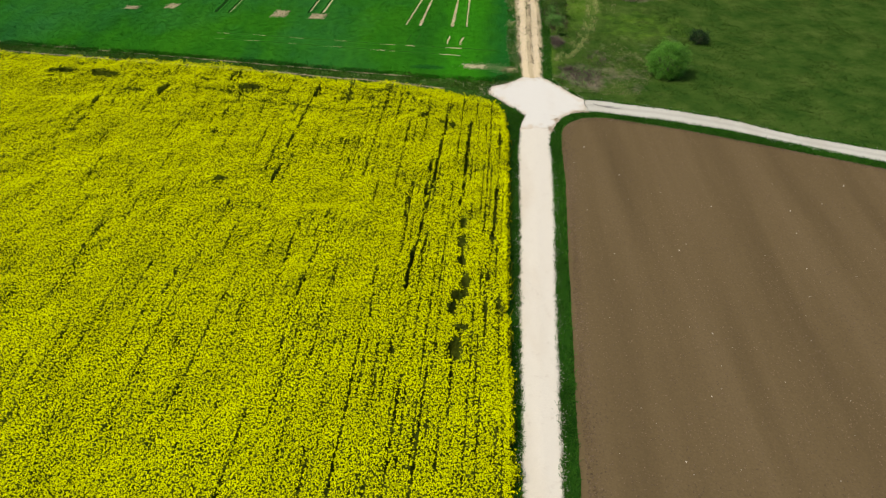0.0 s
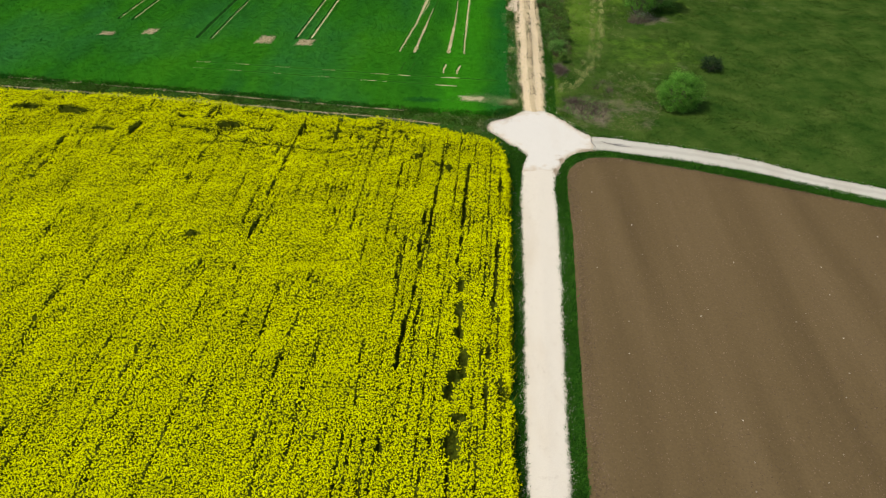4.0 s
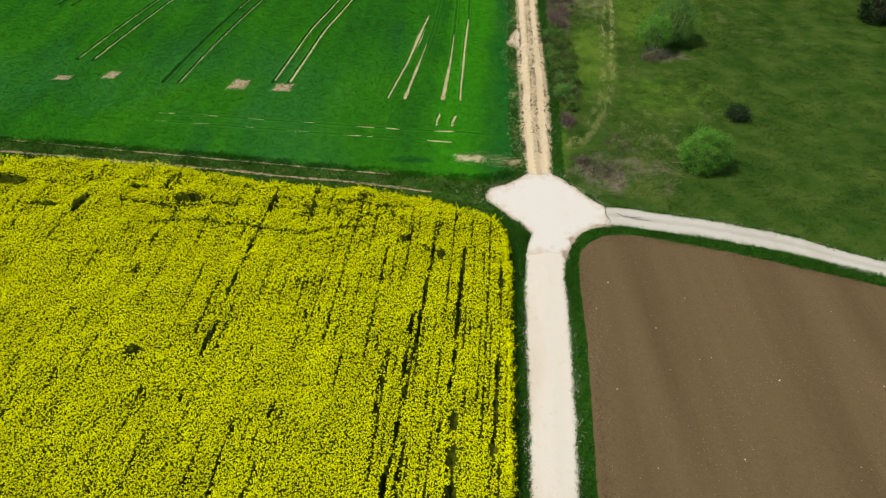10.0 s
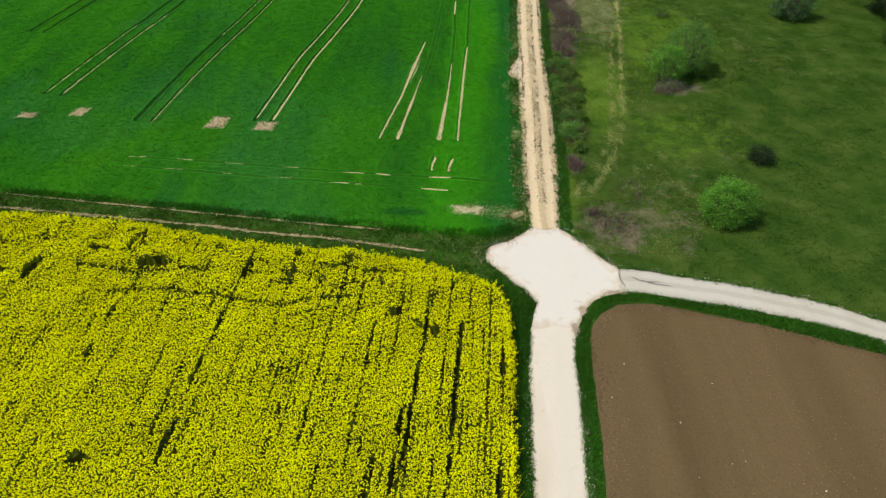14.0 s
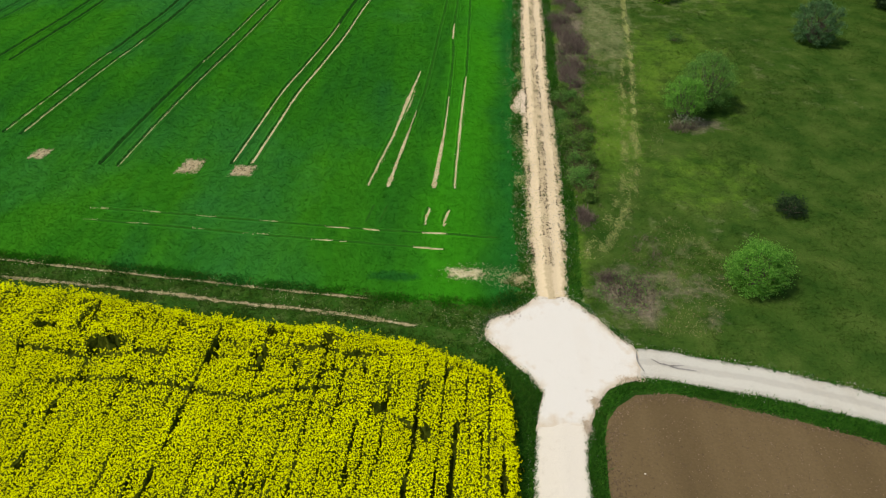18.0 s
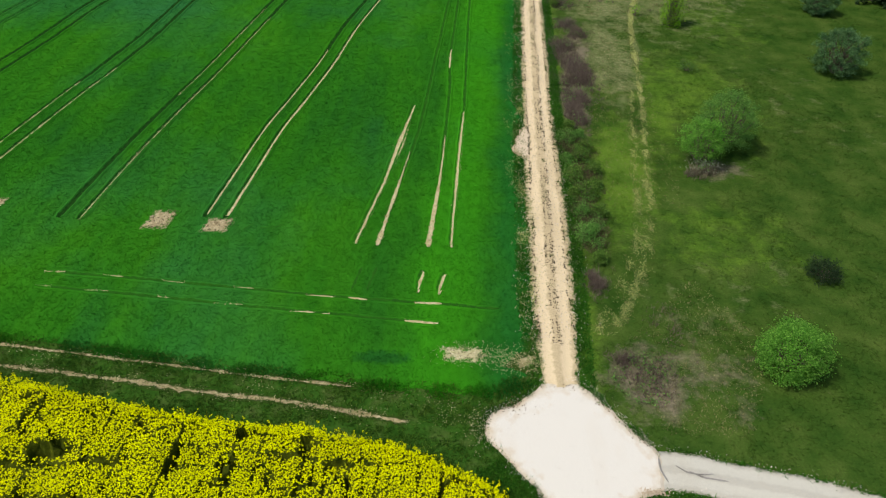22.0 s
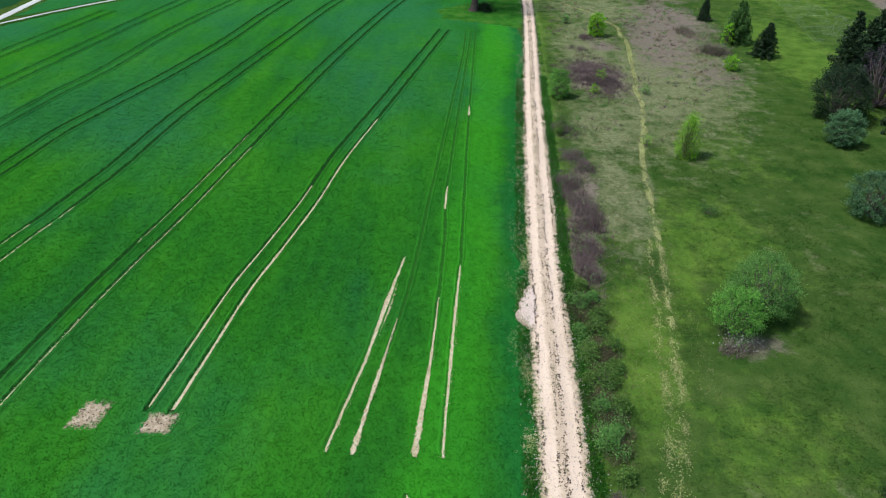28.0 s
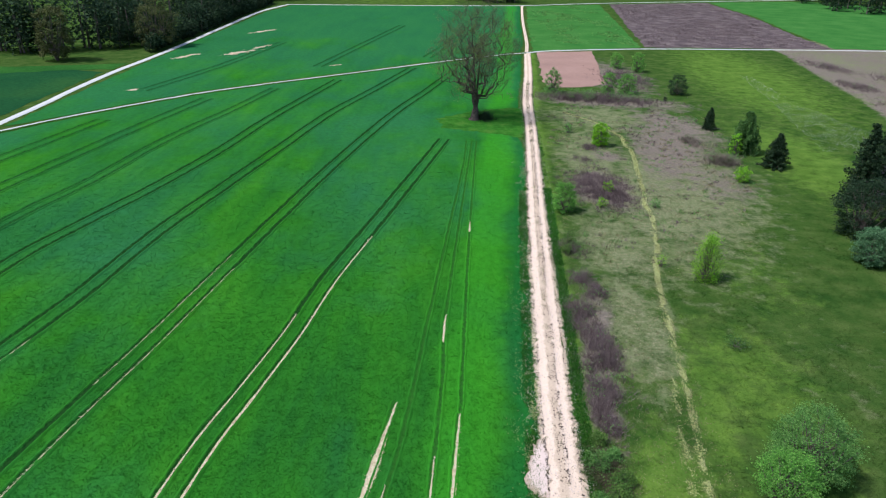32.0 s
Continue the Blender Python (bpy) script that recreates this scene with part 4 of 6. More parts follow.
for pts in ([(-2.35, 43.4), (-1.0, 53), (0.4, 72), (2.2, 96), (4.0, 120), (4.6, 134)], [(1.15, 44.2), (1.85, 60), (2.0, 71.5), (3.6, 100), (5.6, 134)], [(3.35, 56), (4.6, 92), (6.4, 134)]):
    worn_line("faint_line_and_shade", pts, 0.36, 0.066, FAINT_RUT, "faint wheel line pressed into green wheat", "faint wheel lines", 0.2, bank=0.05)
# the long pairs of tractor wheel lines
PAIRS = [([(-17.0, 37.0), (-16.8, 38.6), (-16.3, 42.5), (-15.6, 48.5), (-15.0, 52.7), (-13.9, 58), (-12.25, 66.8), (-10.5, 79), (-7.1, 95.5), (-2.0, 121), (0.7, 134.5)], 0.85),
         ([(-28.6, 36.5), (-27.6, 45), (-26.6, 52), (-25.75, 57.1), (-24.5, 64.2), (-22.7, 76.6), (-20, 95), (-16.2, 119), (-10, 151.4), (-4, 175), (2, 200)], 0.85),
         ([(-39.8, 41.7), (-38.8, 48.6), (-37.3, 58), (-36.2, 63.5), (-34.6, 74), (-33.2, 88.6), (-30.4, 105), (-26.6, 126.6), (-22.4, 150.6), (-16, 175), (-9, 203)], 0.9),
         ([(-48.9, 58), (-46.5, 72), (-45.2, 82.4), (-42.7, 92.8), (-39.5, 105.4), (-36, 123.7), (-33, 145.9), (-26, 184)], 0.9),
         ([(-56, 70), (-53.4, 84.7), (-51.7, 95.7), (-49.4, 107), (-48, 120.5), (-46, 133.5), (-42, 152), (-38.5, 172)], 0.9),
         ([(-66, 70), (-59.8, 104.8), (-54.5, 137), (-50, 160)], 1.1),
         ([(-74, 80), (-68.5, 110), (-63, 140)], 1.1),
         ([(-66, 165), (-58, 200), (-52, 240)], 1.1), ([(-34, 200), (-27, 240), (-18, 290)], 1.1), ([(-6, 220), (3, 262), (10, 300)], 1.1)]
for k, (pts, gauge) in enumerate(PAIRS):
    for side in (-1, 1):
        worn_line("wheel_rut", offset_line(pts, side * gauge), 0.52 if pts[0][1] < 150 else 0.6, 0.066, DARK_RUT if k < 4 else DIM_RUT, "long tractor wheel rut running through the wheat, its shade painted dark", "tractor wheel ruts", 0.45, uneven=0.35, bank=0.13)
# stretches of the ruts that are worn down to pale earth
for pair, side, y0, y1, half in ((0, -1, 37.2, 72, 0.15), (0, 1, 37.2, 92, 0.19), (1, 1, 36, 80, 0.13), (1, -1, 58, 84, 0.09), (2, -1, 42, 62, 0.19), (2, 1, 42, 66, 0.21)):
    p = smooth(offset_line(PAIRS[pair][0], side * PAIRS[pair][1] + 0.07), 0.5)
    p = p[(p[:, 1] > y0) & (p[:, 1] < y1)]
    worn_line("bare_wheel_line", p[::4], half * 0.85, 0.088, BARE_LINE if pair == 0 else BARE_BROKEN, "stretch of tractor rut worn to pale earth", "bare wheel lines", 0.3, fade=0.55, specks=26, uneven=1.1)
for pts in ([(-27.6, 30.1), (-13, 28.75), (-6, 28.05), (1.6, 27.55), (5.5, 27.2)], [(-27.6, 28.5), (-13, 27.0), (-6, 26.3), (1.4, 25.6)]):
    worn_line("headland_wheel_line", pts, 0.34, 0.068, FAINT_RUT, "faint headland wheel line in the wheat", "headland wheel lines", 0.25, bank=0.06)
for x, y, w, h in ((-59.5, 218, 4.5, 13.0), (-72, 209, 3.0, 11.0), (-67.5, 165.5, 3, 3), (-56, 229, 2.4, 11.0), (-64, 262, 3, 14), (-30, 203, 2.5, 3)):
    poly = [(x - w / 2 - 0.22 * h, y - h / 2), (x + w / 2 - 0.22 * h, y - h / 2), (x + w / 2 + 0.22 * h, y + h / 2), (x - w / 2 + 0.22 * h, y + h / 2)]
    patch("bare_patch", grown(poly, 1.25), 0.075, BARE_FAR, "pale washed-out patch in the far wheat", 0.5, 0.6, category="bare patch")

# pale wheel lines on the headland strip
for pts, half in (([(-60, 26.8), (-40, 24.35), (-24.8, 22.45), (-14.5, 21.15), (-9.4, 20.5), (-4, 19.95)], 0.20), ([(-60, 24.6), (-40, 22.4), (-23.9, 20.65), (-18.3, 20.0), (-13.5, 19.25), (-7.1, 18.55), (-0.4, 17.3)], 0.34)):
    worn_line("strip_wheel_line", pts, half, 0.062, BARE_GRASS, "worn pale wheel line on the grassy strip", "", 0, "trail", specks=16, uneven=1.1)
# the white bulge beside the track and other spills of gravel
for name, poly in (("gravel_spill", [(7.95, 48.8), (8.25, 47.6), (9.2, 46.8), (9.7, 50), (9.7, 54), (8.9, 53), (8.15, 50.8)]), ("gravel_spill", [(5.6, 21.8), (8.1, 20.8), (8.0, 23.6), (6.3, 23.0)])):
    patch(name, grown(poly, 0.98), 0.078 if poly[0][0] < 6 else 0.125, BARE_GRASS if poly[0][0] < 6 else SPILL, "thin spill of pale stones beside the track", 0.38, 0.15, category="gravel")
for pts in ([(14.9, 14.7), (15.4, 14.3), (16.0, 14.15), (16.9, 14.2)], [(15.6, 14.35), (16.2, 14.0), (17.6, 13.75)], [(14.05, 15.2), (14.0, 14.4), (14.25, 13.6)]):
    worn_line("gravel_scrape", pts, 0.06, 0.165, SCRAPE, "dark curved wheel scrape on pale gravel", "", 0, "stain")


TUFTS = []  # places of pale dry tufts beside the track
for x, y, w, d, n in ((8.5, 50.3, 0.42, 1.5, 700), (7.7, 35.6, 0.4, 0.7, 170), (8.0, 42.4, 0.35, 1.1, 260), (8.5, 39, 0.3, 1.2, 120), (9.0, 56.7, 0.3, 1.0, 160), (9.5, 60.0, 0.25, 1.2, 120), (8.2, 32, 0.3, 1.5, 120), (8.0, 28.5, 0.3, 1.2, 120), (10.0, 68, 0.2, 2.5, 120), (7.4, 45.5, 0.5, 1.6, 60), (8.3, 62, 0.4, 2.5, 70), (7.6, 54, 0.5, 1.5, 50), (8.8, 75, 0.4, 4, 60), (11.0, 84, 0.2, 5, 200)):
    TUFTS.append(np.c_[rng.normal(x + 0.15, 0.7 * w, 2 * n), rng.normal(y, 0.8 * d, 2 * n)])


# ---- crops and grass ----
def stuff(name, v, f, material, label, category):
    return tagged(part(name, mesh_from(name, v, f), material), label, category, kind="stuff")


def join(*pairs):
    vs, fs, at = [], [], 0
    for v, f in pairs:
        vs.append(v)
        fs.append(f + at)
        at += len(v)
    return np.concatenate(vs), np.concatenate(fs)


# drill rows that failed and tractor lines, as dark gaps in the crop: (half width, line)
LONG_GAPS = [(0.15, [(-12.9, 15.8), (-13.4, 11), (-13.65, 7), (-14.0, 2.5), (-14.3, -1.5), (-14.6, -6)]), (0.17, [(-20.4, 12.6), (-20.9, 9), (-21.2, 5)]),
             (0.26, [(-34.3, 14), (-33.6, 8), (-33.8, 4.6)]), (0.14, [(-32.4, 12.5), (-32.0, 7.9)]), (0.14, [(2.4, 8.7), (1.95, 4.2), (1.7, 0), (1.3, -5)]),
             (0.15, [(5.0, 7.0), (4.6, 1.8), (4.2, -4.8), (3.42, -11.5), (3.03, -16.5), (2.8, -20.5)]), (0.14, [(-0.3, 5.8), (-0.6, 1.6), (-1.1, -3), (-1.45, -5.4)]),
             (0.15, [(-1.15, 1.5), (-1.45, -2.3), (-1.75, -8.8), (-2.3, -12.2), (-2.5, -14.8), (-2.8, -18.4), (-3.0, -21)])]
SHORT_GAPS = [(0.13, [(-9.0, -6), (-9.15, -9), (-9.35, -12), (-9.8, -16.4), (-10.0, -21)]), (0.12, [(-8.2, 5), (-8.45, 1), (-8.7, -2)]), (0.12, [(-11.6, 6.2), (-12.1, 1.8)]),
              (0.15, [(-29.0, -0.9), (-29.4, -2.8)]), (0.10, [(0.55, 13.2), (0.0, 7.5)]), (0.14, [(-2.75, -0.8), (-3.0, -4.4), (-3.1, -7)]), (0.09, [(-4.5, -12.3), (-4.75, -19)]),
              (0.10, [(0.85, -5), (0.7, -8.8)]), (0.10, [(-1.3, -9.4), (-1.75, -12.7)]), (0.12, [(-16.2, 0), (-16.4, -2.2)]), (0.10, [(-25.6, -3), (-26.1, -12)]), (0.10, [(-18.2, -9), (-18.9, -18)])]
CROSS_GAPS = [(0.22, [(-25.0, 13.6), (-21.5, 13.2), (-19.6, 13.0), (-16.0, 13.5)]), (0.24, [(-22.0, 11.1), (-19.2, 11.2), (-14.5, 10.8), (-12.0, 10.3), (-9.6, 10.0), (-7.9, 10.7), (-5.4, 10.9)]),
              (0.20, [(-9.3, 9.0), (-6.5, 9.7), (-3.3, 9.8), (-2.0, 9.2), (0.0, 8.1)]), (0.14, [(-11.5, 14.6), (-8.0, 14.2), (-5.0, 13.7)])]
HOLES = [(0.6, 7.9, 0.28, 0.5), (-39.7, 16.4, 1.5, 0.5), (-35.1, 16.1, 1.6, 0.5), (-28.35, 13.4, 0.5, 1.3), (-19.8, 14.0, 1.3, 0.55), (-4.0, 13.6, 0.9, 0.3), (1.6, -14.2, 0.28, 0.9), (1.15, -15.4, 0.5, 0.6), (0.75, -16.6, 0.3, 0.6), (1.3, -18.7, 0.4, 0.35), (0.95, -20.4, 0.45, 0.8),
         (1.55, -7.0, 0.3, 0.7), (1.45, -9.6, 0.3, 0.8), (1.4, -11.8, 0.3, 0.6), (4.0, -16.6, 0.4, 0.9), (-18.4, -2.4, 0.5, 0.4), (-9.6, 15.5, 0.35, 0.45), (-31.0, 13.0, 1.6, 0.25), (-12.3, 16.2, 0.5, 0.3), (-5.9, 15.0, 0.3, 0.4), (-2.2, 9.4, 0.5, 0.4), (-24.5, 15.6, 0.8, 0.3)]


def rape_cover(x, y):
    """How thick the rape stands, 0 to 1: thin between drill rows, gone in gaps."""
    u = x - 0.066 * y + 0.25 * (fbm(x * 0.15, y * 0.05) - 0.5)
    cover = 0.86 + 0.14 * np.clip((fbm(x * 0.55 + 4, y * 0.35) - 0.32) / 0.16, 0, 1)
    strong = 0.25 + 0.75 * np.clip((u + 16.0) / 14.0, 0, 1)
    phase = np.abs(((u + 0.16 * (vnoise(u * 0.7, y * 0.06) - 0.5)) / 0.72) % 1.0 - 0.5)
    row_gap = np.clip((0.12 - phase) / 0.05, 0, 1) * np.clip((vnoise(u * 1.4 + 8, y / 2.6) - 0.42) * 5, 0, 1)
    cover = cover * (1 - 0.8 * strong * row_gap)
    wide_phase = np.abs(((u + 0.7 * (vnoise(u * 0.3 + 5, y * 0.02) - 0.5)) / 1.45) % 1.0 - 0.5)
    cover = cover * (1 - 0.9 * np.clip((0.062 - wide_phase) / 0.02, 0, 1) * np.clip((vnoise(u * 0.8 + 31, y / 3.4) - 0.42) * 5, 0, 1))
    crease = np.abs(fbm(x * 0.42 + 11, y * 0.62, 2) - 0.5)
    back = np.clip((y + 0.18 * x - 7.5) / 4.0, 0.12, 1)
    cover = cover * (1 - 0.85 * back * np.clip((0.030 - crease) / 0.015, 0, 1))
    for k, (half, pts) in enumerate(LONG_GAPS + SHORT_GAPS + CROSS_GAPS):
        p = np.asarray(pts)
        lo, hi = p.min(0) - 1.5, p.max(0) + 1.5
        box = (x > lo[0]) & (x < hi[0]) & (y > lo[1]) & (y < hi[1])
        bx, by = x[box], y[box]
        d = line_distance(bx + 0.2 * (vnoise(by * 0.9 + k, bx * 0.3) - 0.5), by + 0.3 * (vnoise(bx * 0.8 + k, by * 0.2) - 0.5), pts)
        run = bx if k >= len(LONG_GAPS) + len(SHORT_GAPS) else by
        wide = half * np.clip(-0.25 + 1.9 * vnoise(run * 0.9, 0 * run + 7 * k), 0.08, 1.15)
        if k >= len(LONG_GAPS) + len(SHORT_GAPS):
            wide = half * np.clip(0.35 + 1.3 * vnoise(run * 0.7, 0 * run + 7 * k), 0.5, 1.4)
        cover[box] *= np.clip((d / wide - 0.75) * 2.5, 0, 1) if k < len(LONG_GAPS) else 0.15 + 0.85 * np.clip((d / wide - 0.75) * 2.5, 0, 1)
    for cx, cy, rx, ry in HOLES:
        wob = 0.9 * (fbm(x * 1.7, y * 1.7) - 0.5)
        cover *= 1 - np.clip((1.35 - np.hypot((x - cx) / rx, (y - cy) / ry) + wob) * 2.0, 0, 1)
    return np.clip(cover, 0, 1)


def rape_height(x, y):
    return 0.70 + 0.75 * fbm(x * 0.5, y * 0.42) + 0.0012 * np.clip(y + 10, 0, 30) ** 1.5 + 0.16 * (fbm(x * 2.1, y * 1.6) - 0.5)


RAPE_SEEN = [(3.0, -37), (3.9, -30.5), (4.25, -19.4), (4.75, -7.5), (5.2, 0), (5.45, 7), (5.4, 9.8), (5.0, 11.6), (4.3, 12.5), (2.3, 13.4), (-0.4, 14.8), (-6.3, 15.8),
             (-11.5, 16.3), (-20.9, 18.1), (-28.1, 19.2), (-47, 20.4), (-58, 21.5), (-56, 12), (-28, -37)]


def drilled(poly, across, spacing, jitter=0.32):
    """Places of plants sown in drill rows that lean a little to the east."""
    p = np.asarray(poly, float)
    lo, hi = p.min(0), p.max(0)
    uu, vv = np.meshgrid(np.arange(lo[0] - 12, hi[0] + 12, across), np.arange(lo[1], hi[1], spacing), indexing="ij")
    vv = vv + rng.uniform(0, spacing, (len(uu), 1))
    uu, vv = uu + rng.normal(0, jitter * across, uu.shape), vv + rng.normal(0, jitter * spacing, uu.shape)
    xy = np.stack([(uu + 0.066 * vv).ravel(), vv.ravel()], 1)
    return xy[inside(xy[:, 0], xy[:, 1], p)]


def make_rape():
    xs, ys = np.arange(-60, 5.8, 0.24), np.arange(-38, 22.5, 0.24)
    gx, gy = np.meshgrid(xs, ys, indexing="ij")
    x, y = gx + rng.uniform(-0.06, 0.06, gx.shape), gy + rng.uniform(-0.06, 0.06, gx.shape)
    cov = rape_cover(x, y)
    z = 0.08 + (rape_height(x, y) - 0.48) * np.clip(cov * 1.2, 0, 1) + rng.uniform(-0.08, 0.08, x.shape)
    n = len(ys)
    i, j = np.meshgrid(np.arange(len(xs) - 1), np.arange(n - 1), indexing="ij")
    keep = inside(gx[:-1, :-1] + 0.12, gy[:-1, :-1] + 0.12, RAPE_SEEN)
    q = (i * n + j)[keep]
    me = mesh_from("rape_crop", np.stack([x, y, z], -1).reshape(-1, 3), np.stack([q, q + n, q + n + 1, q + 1], 1), False)
    crop = tagged(part("rape_crop", me, UNDER_RAPE), "oilseed rape in full yellow flower, with dark gaps between rows", "crop", kind="stuff")
    xy = drilled(RAPE_SEEN, 0.105, 0.101)
    c = rape_cover(xy[:, 0], xy[:, 1])
    xy = xy[rng.random(len(xy)) < c * 1.02]
    h = rape_height(xy[:, 0], xy[:, 1]) + rng.normal(0, 0.07, len(xy))
    heads = np.c_[xy, h]
    pts = np.repeat(heads, 4, 0) + rng.normal(0, (0.028, 0.028, 0.04), (len(heads) * 4, 3))
    v, f = flakes(pts, 0.045, 1.3, four=False)
    part("flowers", mesh_from("flowers", v, f), PETAL, crop, "dense bright yellow rape blossoms")
    low = heads[rng.random(len(heads)) < 0.27]
    low = low + rng.normal(0, (0.09, 0.09, 0.05), low.shape) - (0, 0, 0.22)
    v, f = flakes(low, 0.075, 0.4, four=False)
    part("stems_and_leaves", mesh_from("stems_and_leaves", v, f), RAPE_LEAF, crop, "dull green rape stems and leaves")
    # plants along the open edges, seen from the side
    edge = smooth([p for p in RAPE_SEEN[:17]], 0.10)
    edge = np.repeat(edge, 5, 0) + rng.normal(0, 0.16, (len(edge) * 5, 2))
    edge = edge[rng.random(len(edge)) < np.clip(fbm(edge[:, 0] * 0.9, edge[:, 1] * 0.9) * 3.0 - 0.7, 0.1, 1)]
    h = (rape_height(edge[:, 0], edge[:, 1]) + 0.12) * (0.25 + 0.75 * rng.random(len(edge)) ** 0.5)
    pts = np.repeat(np.c_[edge, h], 5, 0) + rng.normal(0, (0.045, 0.045, 0.06), (len(edge) * 5, 3))
    v, f = flakes(pts, 0.05, 0.3, four=False)
    part("edge_flowers", mesh_from("edge_flowers", v, f), PETAL, crop, "yellow blossoms along the field edge")
    v, f = blades(edge, 0.0, 0.85, 0.08, 0.35, 2, 0.1)
    part("edge_stems", mesh_from("edge_stems", v, f), RAPE_LEAF, crop, "green rape stems along the field edge")


make_rape()


def make_rape_beyond():
    """The rest of the rape field, which stretches on behind and to the side."""
    xs, ys = np.arange(-110, 4.5, 1.0), np.arange(-110, 25, 1.0)
    x, y = np.meshgrid(xs, ys, indexing="ij")
    z = 0.75 + 0.25 * fbm(x * 0.5, y * 0.4) + rng.uniform(-0.1, 0.1, x.shape)
    n = len(ys)
    i, j = np.meshgrid(np.arange(len(xs) - 1), np.arange(n - 1), indexing="ij")
    cx, cy = x[:-1, :-1] + 0.5, y[:-1, :-1] + 0.5
    keep = inside(cx, cy, RAPE) & ~inside(cx, cy, RAPE_SEEN) & ((cy < -36.5) | (cx < -27))
    q = (i * n + j)[keep]
    me = mesh_from("rape_crop", np.stack([x, y, z], -1).reshape(-1, 3), np.stack([q, q + n, q + n + 1, q + 1], 1), False)
    crop = tagged(part("rape_crop", me, UNDER_RAPE), "outer part of the oilseed rape in yellow flower", "crop", kind="stuff")
    xy = drilled(RAPE, 0.27, 0.27)
    xy = xy[~inside(xy[:, 0], xy[:, 1], RAPE_SEEN) & ((xy[:, 1] < -36.8) | (xy[:, 0] < -27))]
    xy = xy[rng.random(len(xy)) < rape_cover(xy[:, 0], xy[:, 1])]
    v, f = flakes(np.c_[xy, 1.0 + 0.3 * fbm(xy[:, 0] * 0.5, xy[:, 1] * 0.4)], 0.21, 1.3, four=False)
    part("flowers", mesh_from("flowers", v, f), PETAL, crop, "dense bright yellow rape blossoms")


make_rape_beyond()


def wheat_open(x, y):
    """Where wheat stands: off the wheel lines and bare patches."""
    ok = np.ones(len(x), bool)
    for pts, half in TRAM:
        p = np.asarray(pts)
        lo, hi = p.min(0) - 1, p.max(0) + 1
        box = (x > lo[0]) & (x < hi[0]) & (y > lo[1]) & (y < hi[1])
        ok[box] &= line_distance(x[box], y[box], pts) > half * (0.8 + 0.5 * rng.random(box.sum()))
    for cx, cy, w, h, lean in BARE_BOXES:
        ok &= ~((np.abs(x - cx - lean * (y - cy)) < w * (0.85 + 0.2 * rng.random(len(x)))) & (np.abs(y - cy) < h * (0.85 + 0.2 * rng.random(len(x)))))
    return ok


def make_wheat():
    area = [(-74, 29.5), (-50, 26.2), (-24.8, 23.2), (-9.4, 21.2), (4.5, 20.0), (7.2, 21.6), (7.75, 28), (8.45, 43), (9.8, 63), (11.85, 94), (13.4, 116), (15, 200), (-74, 130)]
    a = scatter(area, 290000)
    far = np.hypot(a[:, 0] * 0.8, a[:, 1] - 15)
    a = a[rng.random(len(a)) < np.clip(1.35 - far / 105, 0, 1) ** 2]
    a = a[wheat_open(*a.T)]
    far = np.hypot(a[:, 0] * 0.8, a[:, 1] - 15)
    v, f = blades(a, 0.05, 0.055 + 0.0004 * far, 0.06, 3.0, 3, 0.12, 0.4, 0.45)
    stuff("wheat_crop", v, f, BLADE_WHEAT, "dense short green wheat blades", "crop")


make_wheat()
q = np.concatenate(SPECKS)
v, f = flakes(np.c_[q, np.full(len(q), 0.115)], 0.036, 0.8, four=False)
stuff("pale_crumbs", v, f, STRAW, "pale crumbs of earth and straw on bare lines", "soil")
q = q[::12] + rng.normal(0, 0.06, (len(q[::12]), 2))
v, f = flakes(np.c_[q, np.full(len(q), 0.125)], 0.04, 0.8, four=False)
stuff("dark_crumbs", v, f, CRUMB, "dark crumbs of earth on bare lines", "soil")
q = np.concatenate(TUFTS)
v, f = flakes(np.c_[q, np.full(len(q), 0.11)], 0.038, 1.5, four=False)
stuff("dry_tufts", v, f, TRAIL_STRAW, "pale stones and dry grass at the wheat's edge", "stones")


def along(left, right, count, wide, y0=-60, y1=400):
    """Random places beside a strip: within wide metres outside both lines."""
    out = []
    for pts, sign in ((left, 1), (right, -1)):
        s = smooth(pts, 0.3)
        s = s[(s[:, 1] > y0) & (s[:, 1] < y1)]
        k = rng.integers(0, len(s) - 1, count)
        t = s[k + 1] - s[k]
        t /= np.linalg.norm(t, axis=1, keepdims=True) + 1e-9
        side = np.stack([-t[:, 1], t[:, 0]], 1) * sign
        out.append(s[k] + t * rng.random((count, 1)) * 0.3 + side * (rng.random((count, 1)) * wide - 0.06))
    return out


